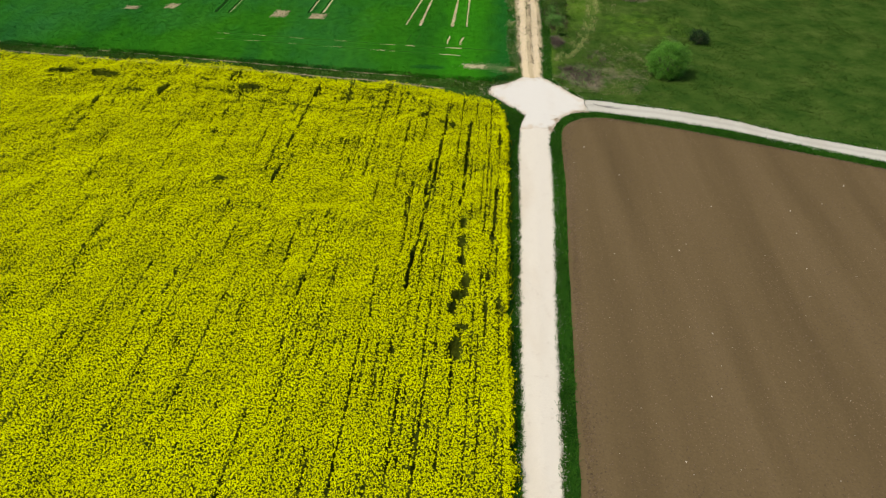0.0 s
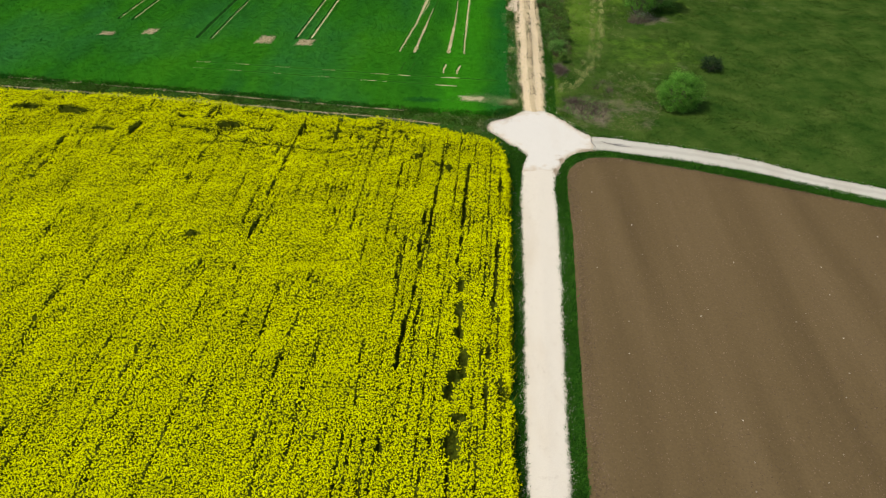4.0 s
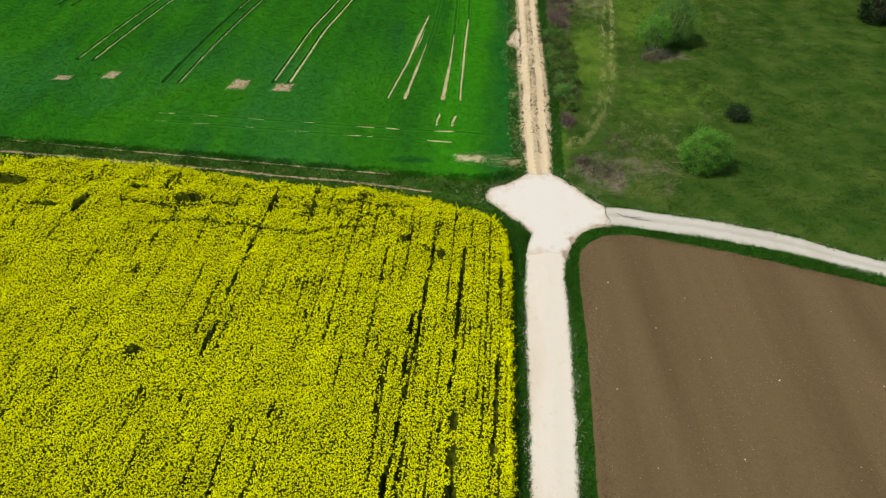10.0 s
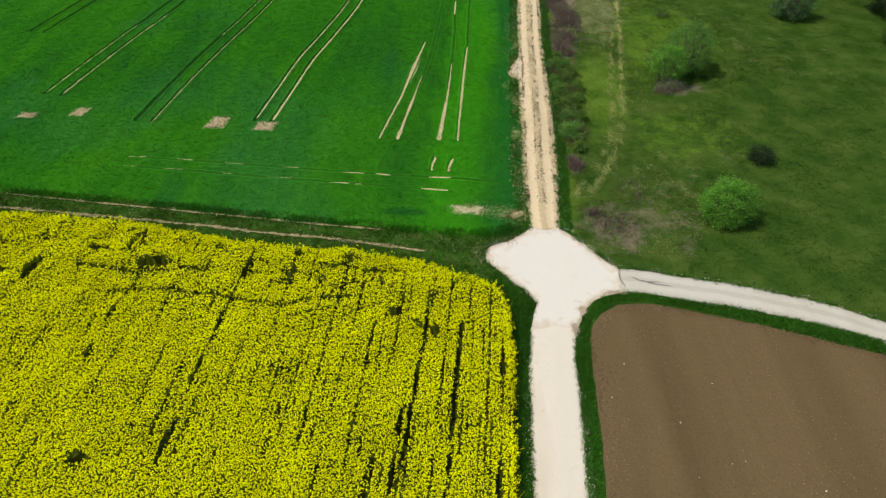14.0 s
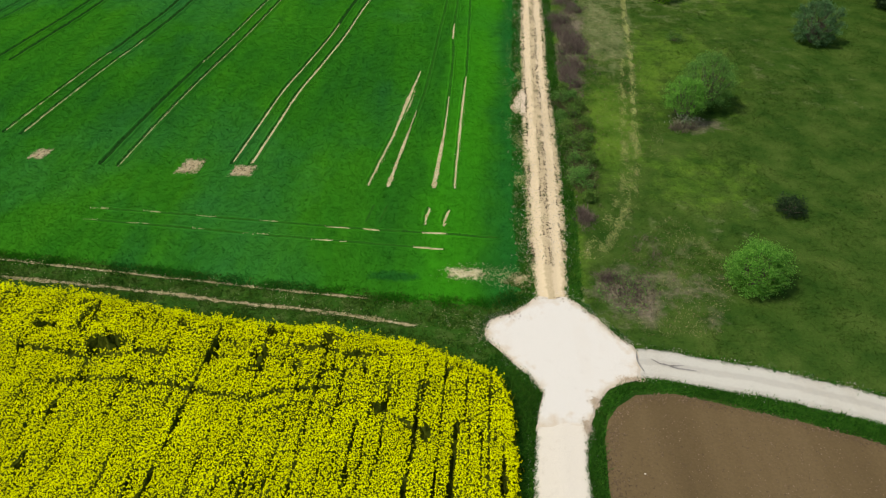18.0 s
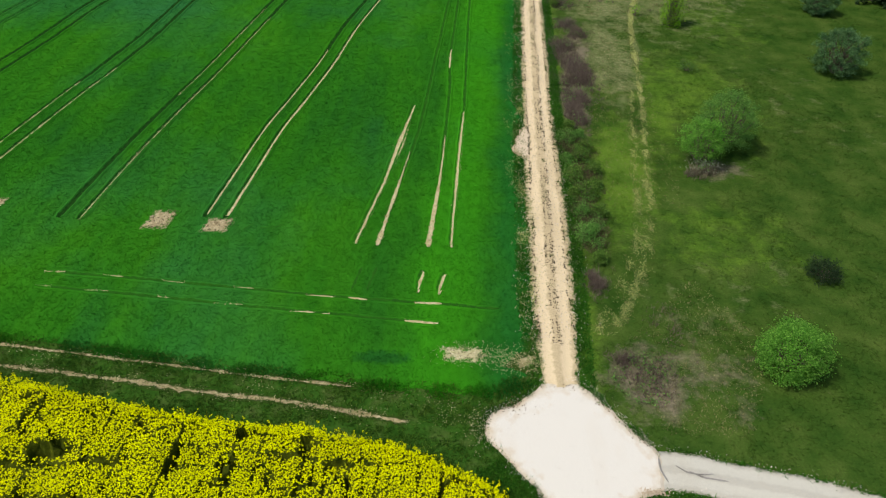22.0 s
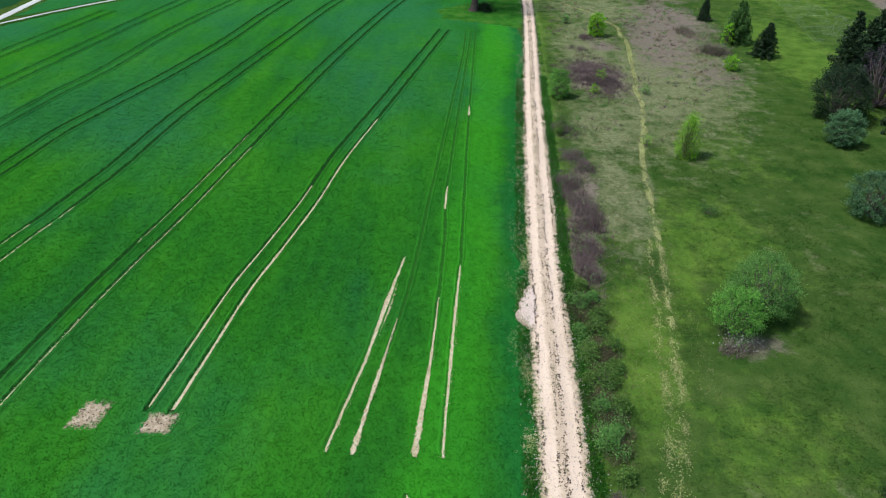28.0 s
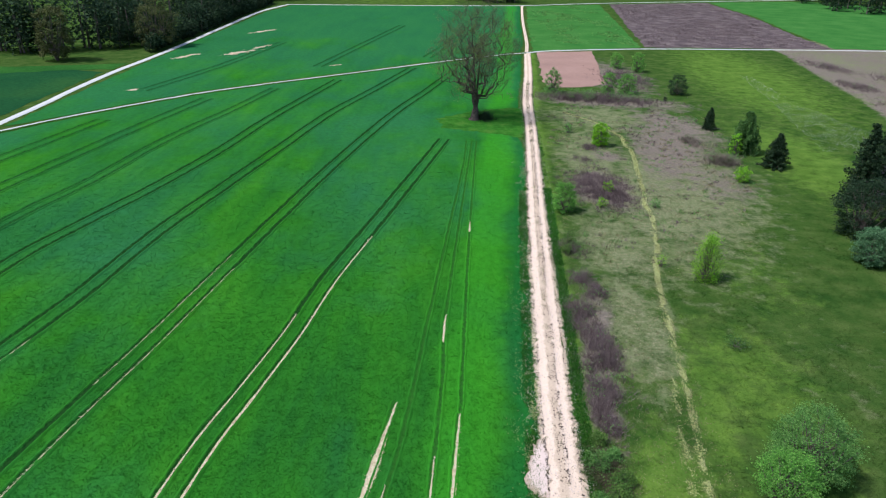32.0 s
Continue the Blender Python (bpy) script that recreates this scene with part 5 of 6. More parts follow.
def make_grass():
    v_west = scatter([(3.4, -38), (4.5, -31), (5.2, -18), (6.05, -4), (6.6, 5), (7.0, 9.5), (7.5, 11.8), (5.2, 15), (3.5, 14), (4.8, 12.2), (5.6, 9.5), (5.3, 3), (4.9, -7.5), (4.2, -20), (3.6, -38)], 9000)
    v, f = blades(v_west, 0.03, 0.15, 0.05, 1.7, 4, 0.09)
    stuff("verge_grass", v, f, BLADE_LUSH, "dense green grass on the roadside verge", "grass")
    v_east = scatter([(6.7, -38), (7.0, -30), (8.5, -10.5), (9.5, 2.3), (9.9, 7.4), (10.4, 9.6), (11.4, 11.5), (12.6, 12.6), (15, 13), (19, 12.2), (27, 10.2), (40.3, 5.0), (48, 2.2), (47.5, 1.2), (39.6, 4.1), (32, 6.9), (22.4, 10.4), (15.6, 12.2), (13.3, 12.1), (11.9, 11.0), (11.1, 9.8), (10.6, 6), (10.2, 0), (9.35, -9.4), (8.3, -22.5), (7.6, -30), (7.2, -38)], 13000)
    v, f = blades(v_east, 0.03, 0.15, 0.05, 1.7, 4, 0.09)
    stuff("verge_grass", v, f, BLADE_LUSH, "green grass between gravel road and tilled soil", "grass")
    a, b = along(TRACK_L, TRACK_R, 9000, 1.0, 20, 110)
    a = a[rng.random(len(a)) < np.clip(fbm(a[:, 0] * 0.6, a[:, 1] * 0.25) * 2.4 - 0.7, 0, 1)]
    v, f = join(blades(a[:, :2], 0.04, 0.15, 0.06, 1.7, 4, 0.08), blades(b[:, :2], 0.02, 0.18, 0.06, 1.6, 4, 0.08))
    stuff("track_grass", v, f, BLADE_LUSH, "green grass edging the farm track", "grass")
    # tufts on the crown of the track
    s = smooth(np.array(TRACK_L) * 0.5 + np.array([np.array([np.interp(y, [p[1] for p in TRACK_R], [p[0] for p in TRACK_R]), y]) for _, y in TRACK_L]) * 0.5, 0.25)
    s = s[(s[:, 1] > 24) & (s[:, 1] < 190)]
    k = rng.integers(0, len(s), 9000)
    mid = s[k] + np.c_[rng.normal(-0.04, 0.16, 9000), rng.uniform(-0.3, 0.3, 9000)]
    mid = mid[rng.random(len(mid)) < np.clip(fbm(mid[:, 0] * 1.6, mid[:, 1] * 1.0) * 3.6 - 1.9, 0, 1)]
    side = s[k[:6000]] + np.c_[rng.choice([-1.25, 1.2], 6000) + rng.normal(0, 0.12, 6000), rng.uniform(-0.3, 0.3, 6000)]
    side = side[rng.random(len(side)) < np.clip(fbm(side[:, 0] * 1.5, side[:, 1] * 0.9) * 4 - 2.0, 0, 1)]
    v, f = blades(np.vstack([mid, side]), 0.10, 0.10, 0.05, 1.4, 4, 0.06)
    stuff("track_weeds", v, f, BLADE_GRASS, "small dark weeds on the crown of the track", "weeds")
    k = rng.integers(0, len(s), 9000)
    lane = rng.choice([-1.2, -0.22, 0.10, 0.30, 1.12], 9000, p=[0.24, 0.22, 0.22, 0.2, 0.12])
    cr = s[k] + np.c_[lane + rng.normal(0, 0.06, 9000) + 0.15 * (vnoise(s[k, 1] * 0.5, 0 * lane) - 0.5), rng.uniform(-0.2, 0.2, 9000)]
    cr = cr[rng.random(9000) < np.clip(fbm(cr[:, 0] * 1.5 + 20, cr[:, 1] * 1.1) * 3.4 - 1.0, 0.03, 1)]
    v, f = flakes(np.c_[cr, np.full(len(cr), 0.16)], 0.075, 0.6, four=False)
    stuff("track_crumbs", v, f, CRUMB, "dark crumbs of earth and weed on the track", "soil")
    st = s[rng.integers(0, len(s), 16000)] + np.c_[rng.normal(0, 0.95, 16000), rng.uniform(-0.3, 0.3, 16000)]
    v, f = flakes(np.c_[st, np.full(len(st), 0.13)], 0.045, 0.8, four=False)
    stuff("track_stones", v, f, STONE, "loose pale stones on the farm track", "stones")
    # ragged edge of the wheat above the headland strip
    e = smooth([(-60, 27.2), (-50, 25.6), (-24.8, 22.9), (-14.5, 21.6), (-9.4, 20.9), (-2, 20.0), (4.5, 19.6), (7.0, 20.8)], 0.2)
    p = e[rng.integers(0, len(e), 9000)] + rng.normal(0, (0.2, 0.32), (9000, 2))
    p = p[rng.random(len(p)) < np.clip(fbm(p[:, 0] * 0.8, p[:, 1] * 1.2) * 3.4 - 1.0, 0, 1)]
    v, f = blades(p, 0.03, 0.16, 0.05, 1.6, 4, 0.1)
    stuff("wheat_edge", v, f, BLADE_WHEAT, "uneven grassy edge of the wheat field", "grass")
    # headland strip
    xy = scatter(STRIP, 30000)
    pale = np.minimum(line_distance(xy[:, 0], xy[:, 1], [(-40, 24.2), (-24.8, 22.4), (-14.5, 21.1), (-4, 19.8)]), line_distance(xy[:, 0], xy[:, 1], [(-40, 22.3), (-23.9, 20.6), (-18.3, 19.9), (-13.5, 19.2), (-7.1, 18.5), (-0.4, 17.2)]))
    xy = xy[(pale > 0.14 * rng.random(len(xy)) - 0.03) & (xy[:, 0] > -52)]
    dense = rng.random(len(xy)) < 0.25 + 0.75 * np.clip(fbm(xy[:, 0] * 0.5, xy[:, 1] * 1.2) * 2.4 - 0.7, 0, 1)
    v, f = blades(xy[dense], 0.03, 0.13, 0.06, 1.9, 4, 0.1)
    stuff("strip_grass", v, f, BLADE_GRASS, "short uneven grass on the headland strip", "grass")
    xy = np.vstack([rng.normal((3.2, 22.9), (0.95, 0.45), (700, 2)), rng.normal((6.2, 22.5), (1.1, 0.6), (800, 2)), rng.normal((7.7, 25), (0.25, 1.6), (110, 2)), rng.normal((3.9, 17.0), (0.35, 0.8), (260, 2))])
    v, f = flakes(np.c_[xy, np.full(len(xy), 0.12)], 0.034, 0.7, four=False)
    stuff("corner_straw", v, f, STRAW, "pale dead grass and stones at the field corner", "straw")
    xy = scatter([(-50, 26), (-24.8, 23), (-9, 21), (2, 19.4), (4, 17.5), (0, 16.4), (-8, 18), (-20, 19.8), (-50, 23.4)], 5200)
    xy = xy[rng.random(len(xy)) < np.clip(fbm(xy[:, 0] * 0.5, xy[:, 1] * 2.2) * 4.0 - 2.0, 0, 1)]
    v, f = flakes(np.c_[xy, np.full(len(xy), 0.10)], 0.03, 0.7, four=False)
    stuff("strip_straw", v, f, STRAW, "bits of pale dead grass on the headland strip", "straw")
    # low scrub scattered over the dry ground
    xy = scatter([(18, 84), (30, 86), (46, 104), (54, 128), (54, 160), (40, 168), (22, 164), (18, 120)], 1500)
    xy = xy[rng.random(len(xy)) < np.clip(fbm(xy[:, 0] * 0.25, xy[:, 1] * 0.2) * 4.0 - 1.7, 0, 1)]
    for pick, material, name, label in ((xy[::3], TWIG, "scrub_twigs", "low dead brown scrub on dry ground"), (xy[1::3], LEAF_MID, "scrub_weeds", "small green weeds on dry ground"), (xy[2::3], BLADE_DRY, "scrub_straw", "tufts of pale dead grass on dry ground")):
        v, f = blades(pick, 0.0, 0.28, 0.07, 1.4, 14, 0.26)
        stuff(name, v, f, material, label, "weeds")
    # meadow
    area = [(10.7, 21), (14.3, 16.2), (23.2, 14.4), (33.3, 10.4), (50, 5), (56, 20), (62, 60), (66, 160), (19, 160), (13.6, 70), (11.6, 43), (10.8, 30)]
    xy = scatter(area, 105000)
    xy = xy[rng.random(len(xy)) < np.clip((165 - xy[:, 1]) / 105, 0, 1) ** 1.5]
    grow = fbm(xy[:, 0] * 0.35, xy[:, 1] * 0.35)
    trail = line_distance(xy[:, 0], xy[:, 1], TRAIL)
    keep = (trail > 0.5 * rng.random(len(xy)) + 0.1) & (rng.random(len(xy)) < 0.25 + 0.75 * np.clip(grow * 2.4 - 0.6, 0, 1))
    xy, grow = xy[keep], grow[keep]
    v, f = blades(xy, 0.0, 0.05 + 0.10 * grow, 0.06, 2.6, 3, 0.12, 0.4, 0.45)
    ob = stuff("meadow_grass", v, f, MEADOW_BLADE, "rough tufted meadow grass", "grass")
    for name, values in zip(("dry", "litter", "lush"), ground_cover(v[:, 0].astype(float), v[:, 1].astype(float))):
        ob.data.attributes.new(name, "FLOAT", "POINT").data.foreach_set("value", values.astype(np.float32))
    c = smooth(TRAIL, 0.2)
    c0 = c[rng.integers(0, len(c), 46000)]
    two = (c0[:, 1] < 62) & (rng.random(len(c0)) < 0.4)
    p = c0 + rng.normal(0, 1, c0.shape) * np.interp(c0[:, 1:], [30, 60], [0.27, 0.16]) + np.c_[np.where(two, -1.05, 0) + 0.9 * (vnoise(c0[:, 1] * 0.2, 0 * c0[:, 0]) - 0.5), 0 * c0[:, 0]]
    p = p[rng.random(len(p)) < np.clip(fbm(p[:, 0] * 1.6, p[:, 1] * 0.8) * 3.6 - 1.25, 0.05, 1)]
    v, f = flakes(np.c_[p, np.full(len(p), 0.05)], 0.036 + 0.0006 * np.clip(p[:, 1] - 35, 0, 90), 0.8, four=False)
    stuff("trail_straw", v, f, TRAIL_STRAW, "pale dead straw trodden along the trail", "straw")
    p = p[::5]
    q = scatter([(14, 60), (16, 40), (22, 40), (25, 80), (40, 90), (46, 115), (50, 146), (38, 160), (20, 146), (17, 100)], 20000)
    q = q[rng.random(len(q)) < np.clip((165 - q[:, 1]) / 95, 0, 1)]
    r = scatter([(13.5, 24), (20, 31), (24, 24), (20, 17), (15, 17)], 1500)
    v, f = blades(np.vstack([p, q, r]), 0.0, 0.07, 0.045, 2.4, 3, 0.12)
    stuff("dry_grass", v, f, BLADE_DRY, "pale dry grass along the trail and hollow", "grass")
    # crumbs along the edge of the tilled soil, and scattered stones
    e = smooth([(7.9, -34), (8.6, -22.5), (9.7, -9.4), (10.5, 0), (10.8, 6), (11.4, 9.7), (12.2, 10.8), (13.4, 11.7), (15.8, 11.8), (22.5, 10.0), (32.2, 6.6), (39.8, 3.8)], 0.2)
    p = e[rng.integers(0, len(e), 6000)] + np.c_[np.abs(rng.normal(0.1, 0.45, 6000)), -np.abs(rng.normal(0.05, 0.35, 6000))]
    q = scatter([(8.5, -34), (11, 5), (14, 10.5), (22, 9), (40, 2.5), (40, -34)], 26000)
    v, f = join(flakes(np.c_[p, np.full(len(p), 0.07)], 0.055, 0.7, four=False), flakes(np.c_[q, np.full(len(q), 0.065)], 0.05, 0.8, four=False))
    stuff("soil_clods", v, f, CLOD, "small crumbs of dry brown soil", "soil")
    q = scatter([(8.5, -34), (11, 5), (14, 10.5), (40, 2.5), (40, -34)], 90)
    v, f = flakes(np.c_[q, np.full(len(q), 0.09)], 0.06, 0.5, four=False)
    stuff("field_stones", v, f, STONE, "a few pale stones lying on the soil", "stones")


make_grass()


def grit(name, line, count, wide, size, material, label, z=0.085, y0=-40, y1=130, shift=0.0):
    """Loose stones strewn over the edge of a road."""
    s = smooth(line, 0.2)
    s = s[(s[:, 1] > y0) & (s[:, 1] < y1)]
    k = rng.integers(0, len(s) - 1, count)
    t = s[k + 1] - s[k]
    t /= np.linalg.norm(t, axis=1, keepdims=True) + 1e-9
    p = s[k] + t * rng.uniform(-0.2, 0.2, (count, 1)) + np.stack([t[:, 1], -t[:, 0]], 1) * (rng.normal(0, wide, (count, 1)) + shift)
    keep = rng.random(count) < np.clip(fbm(p[:, 0] * 0.9, p[:, 1] * 0.6) * 2.6 - 0.7, 0.05, 1)
    v, f = flakes(np.c_[p[keep], np.full(keep.sum(), z)], size, 0.8, four=False)
    stuff(name, v, f, material, label, "stones")


def edge_tufts(name, line, count, wide, material, label, shift=0.0, y0=-40, y1=130, h=0.16):
    """Grass growing in over the edge of a road."""
    s = smooth(line, 0.2)
    s = s[(s[:, 1] > y0) & (s[:, 1] < y1)]
    k = rng.integers(0, len(s) - 1, count)
    t = s[k + 1] - s[k]
    t /= np.linalg.norm(t, axis=1, keepdims=True) + 1e-9
    p = s[k] + t * rng.uniform(-0.2, 0.2, (count, 1)) + np.stack([t[:, 1], -t[:, 0]], 1) * (rng.normal(0, wide, (count, 1)) + shift)
    p = p[rng.random(count) < np.clip(fbm(p[:, 0] * 1.3, p[:, 1] * 1.0) * 3.2 - 1.1, 0, 1)]
    v, f = blades(p, 0.04, h, 0.05, 1.1, 4, 0.07)
    stuff(name, v, f, material, label, "grass")


for line, n, w in ((ROAD_L, 5000, 0.16), (ROAD_R, 5000, 0.18), (BRANCH_U, 3500, 0.22), (BRANCH_D, 3500, 0.2)):
    grit("edge_gravel", line, n, w, 0.035, PALE_STONE, "loose pale gravel along the road edge")
grit("edge_gravel", PAD[9:15], 900, 0.2, 0.035, PALE_STONE, "loose pale gravel at the edge of the pad", 0.13)
grit("edge_gravel", PAD[0:10], 1300, 0.2, 0.030, PALE_STONE, "loose pale gravel at the edge of the pad", 0.13)
grit("edge_gravel", TRACK_L, 3600, 0.22, 0.045, STONE, "loose pale stones along the track edge", 0.10, 20, 150, 0.02)
grit("edge_gravel", TRACK_R, 3600, 0.20, 0.04, STONE, "loose pale stones along the track edge", 0.10, 20, 150, 0.0)
for line, n, w, sh in ((ROAD_L, 2600, 0.10, -0.02), (ROAD_R, 2600, 0.10, 0.02), (BRANCH_U, 2400, 0.16, -0.02), (BRANCH_D, 2000, 0.13, 0.02)):
    edge_tufts("edge_grass", line, n, w, BLADE_LUSH, "grass growing over the gravel edge", sh)
edge_tufts("pale_edge_grass", TRACK_L, 1300, 0.32, STRAW, "pale dead tufts between the wheat and the track", -0.5, 21, 120)
edge_tufts("edge_grass", TRACK_L, 2000, 0.22, BLADE_LUSH, "grass growing over the track edge", -0.12, 21, 140)
edge_tufts("edge_grass", TRACK_R, 4200, 0.24, BLADE_LUSH, "grass growing over the track edge", 0.25, 21, 140)
edge_tufts("edge_grass", PAD[10:15], 700, 0.14, BLADE_LUSH, "grass growing over the pad edge", -0.05, h=0.2)
edge_tufts("edge_grass", PAD[0:9], 900, 0.14, BLADE_LUSH, "grass growing over the pad edge", -0.08)
q = np.c_[rng.normal(6.0, 0.5, 60), rng.normal(18.6, 0.28, 60)]
q2 = np.c_[rng.uniform(8.2, 13.6, 50), np.zeros(50)]
q2[:, 1] = np.interp(q2[:, 0], [8, 10.3, 11.6, 12.8, 14.0], [20.4, 20.4, 18.8, 17.0, 15.6]) - np.abs(rng.normal(0, 0.25, 50))
v, f = flakes(np.c_[np.vstack([q, q2]), np.full(110, 0.15)], 0.06, 0.6, four=False)
stuff("junction_crumbs", v, f, CLOD, "dark crumbs of earth dropped on the gravel pad", "soil")


q = np.vstack([np.c_[rng.normal(x, w, 260), rng.normal(y, d, 260)] for x, y, w, d in ((10.8, 11.05, 0.13, 0.22), (13.3, 12.95, 0.35, 0.10), (10.0, 9.2, 0.12, 0.25))])
v, f = flakes(np.c_[q, np.full(len(q), 0.155)], 0.05, 1.5, four=False)
stuff("earth_stains", v, f, STAIN, "brown earth stains on the pale gravel", "soil")


# ---- trees and shrubs ----
def clumps(n, w, d, h, low, uneven=0.38):
    """Centres of leaf clumps over a rounded, uneven crown of that width, depth and height."""
    k = np.arange(n) + 0.5
    up, turn = 1 - 1.75 * k / n, k * 2.39996 + rng.random() * 6
    r = np.sqrt(np.clip(1 - up * up, 0, 1))
    c = np.stack([r * np.cos(turn) * w / 2, r * np.sin(turn) * d / 2, low + (up + 0.75) / 1.75 * (h - low)], 1)
    c *= 1 - uneven * rng.random((n, 1)) * np.array([1, 1, 0.35])
    return c


def leafy(name, x, y, h, w, material, label, leaves=3500, size=0.10, low=0.4, n=34, stems=5, depth=None, bark=None, category="shrub", group="", open_=0.33, top=1.0):
    """A shrub or small tree: several stems that fork, and a crown of clumps of leaves with gaps."""
    ob = empty(name, x, y, 0, label, category, group, rng.random() * 40)
    c = clumps(n, w * 0.80, (depth or w) * 0.80, h * 0.92, low)
    if top != 1.0:
        c[:, :2] *= (1 - (1 - top) * np.clip((c[:, 2:] - low) / (h - low), 0, 1))
    for s in range(stems):
        lines = []
        a = s / stems * math.tau + rng.random()
        foot = np.array([0.10 * math.cos(a), 0.10 * math.sin(a), -0.05])
        for t in c[s :: stems][:6]:
            mid = foot + (t - foot) * 0.45 + rng.normal(0, 0.05 * w, 3) * (1, 1, 0.3)
            r = 0.012 * h + 0.02
            lines.append([(*foot, r), (*mid, r * 0.6), (*t, r * 0.2)])
        v, f = tubes(lines, 5)
        part("stem", mesh_from("stem", v, f, True), bark or BARK, ob)
    per = leaves // n
    spread = open_ * w / math.sqrt(n) * 1.55
    pts = np.repeat(c, per, 0) + rng.normal(0, 1, (n * per, 3)) * np.array([spread, spread, spread * 0.7]) * 0.62
    pts[:, 2] = np.clip(pts[:, 2], 0.08, None)
    v, f = flakes(pts, size, 0.35)
    part("crown", mesh_from("crown", v, f), material, ob)
    return ob


def conifer(name, x, y, h, w, label, group="", material=None):
    """A pine: straight trunk, tiers of drooping branches set with needles."""
    ob = empty(name, x, y, 0, label, "conifer", group, rng.random() * 90)
    lines, tips = [[(0, 0, -0.1, 0.022 * h), (0.02 * h * rng.normal(), 0.01 * h, h * 0.5, 0.014 * h), (0, 0, h, 0.01)]], []
    tiers = 16
    for k in range(tiers):
        s = k / (tiers - 1)
        z, reach = h * (0.06 + 0.92 * s), w / 2 * (1 - s) ** 0.75 + 0.05 * w
        for b in range(9 if s < 0.8 else 6):
            a = b / 9 * math.tau + k * 0.7 + rng.random() * 0.5
            L = reach * (0.65 + 0.5 * rng.random())
            tip = np.array([L * math.cos(a), L * math.sin(a), z + 0.25 * L * (s - 0.25)])
            lines.append([(0, 0, z, 0.006 * h), (*tip, 0.004)])
            t = rng.random(90)[:, None] ** 0.7
            tips.append(np.array([0, 0, z]) + (tip - (0, 0, z)) * t + rng.normal(0, 0.03 * w, (90, 3)))
    v, f = tubes(lines, 4)
    part("trunk", mesh_from("trunk", v, f, True), BARK, ob)
    v, f = flakes(np.concatenate(tips), 0.028 * w, 0.1, four=False)
    part("crown", mesh_from("crown", v, f), material or NEEDLE, ob)
    return ob


def twiggy(name, x, y, w, d, h, label, count=1600, material=None, turn=0.0, category="brush", green=0):
    """A low thicket of bare twigs, with some green shoots."""
    ob = empty(name, x, y, 0, label, category, turn=turn)
    xy = rng.normal(0, 0.27, (count, 2)) * (w, d)
    r = np.clip(np.hypot(xy[:, 0] / w, xy[:, 1] / d) * 1.7, 0, 1)
    keep = rng.random(count) < 0.1 + 0.9 * np.clip(fbm((xy[:, 0] + x) * 0.9, (xy[:, 1] + y) * 0.9) * 3.0 - 1.0, 0, 1)
    xy, r = xy[keep], r[keep]
    top = h * (1.05 - 0.6 * r**2) * (0.5 + 0.7 * fbm((xy[:, 0] + x) * 0.8, (xy[:, 1] + y) * 0.8))
    v, f = blades(xy, -0.02, top * 0.85, 0.03 + 0.008 * h, 1.25, 6, 0.14)
    tagged(part("thicket", mesh_from("thicket", v, f), material or TWIG, ob), kind="stuff")
    if green:
        a, r = rng.random(green) * math.tau, np.sqrt(rng.random(green))
        xy = np.stack([np.cos(a) * r * w / 2, np.sin(a) * r * d / 2], 1)
        k = np.clip(fbm((xy[:, 0] + x) * 0.7 + 30, (xy[:, 1] + y) * 0.7) * 3.2 - 1.3, 0, 1)
        xy, k = xy[rng.random(green) < k], 0
        z = h * (0.3 + 0.7 * rng.random(len(xy)))
        v, f = flakes(np.c_[xy, z], 0.07, 0.4)
        tagged(part("leaf_cover", mesh_from("leaf_cover", v, f), LEAF_MID, ob), kind="stuff")
    return ob


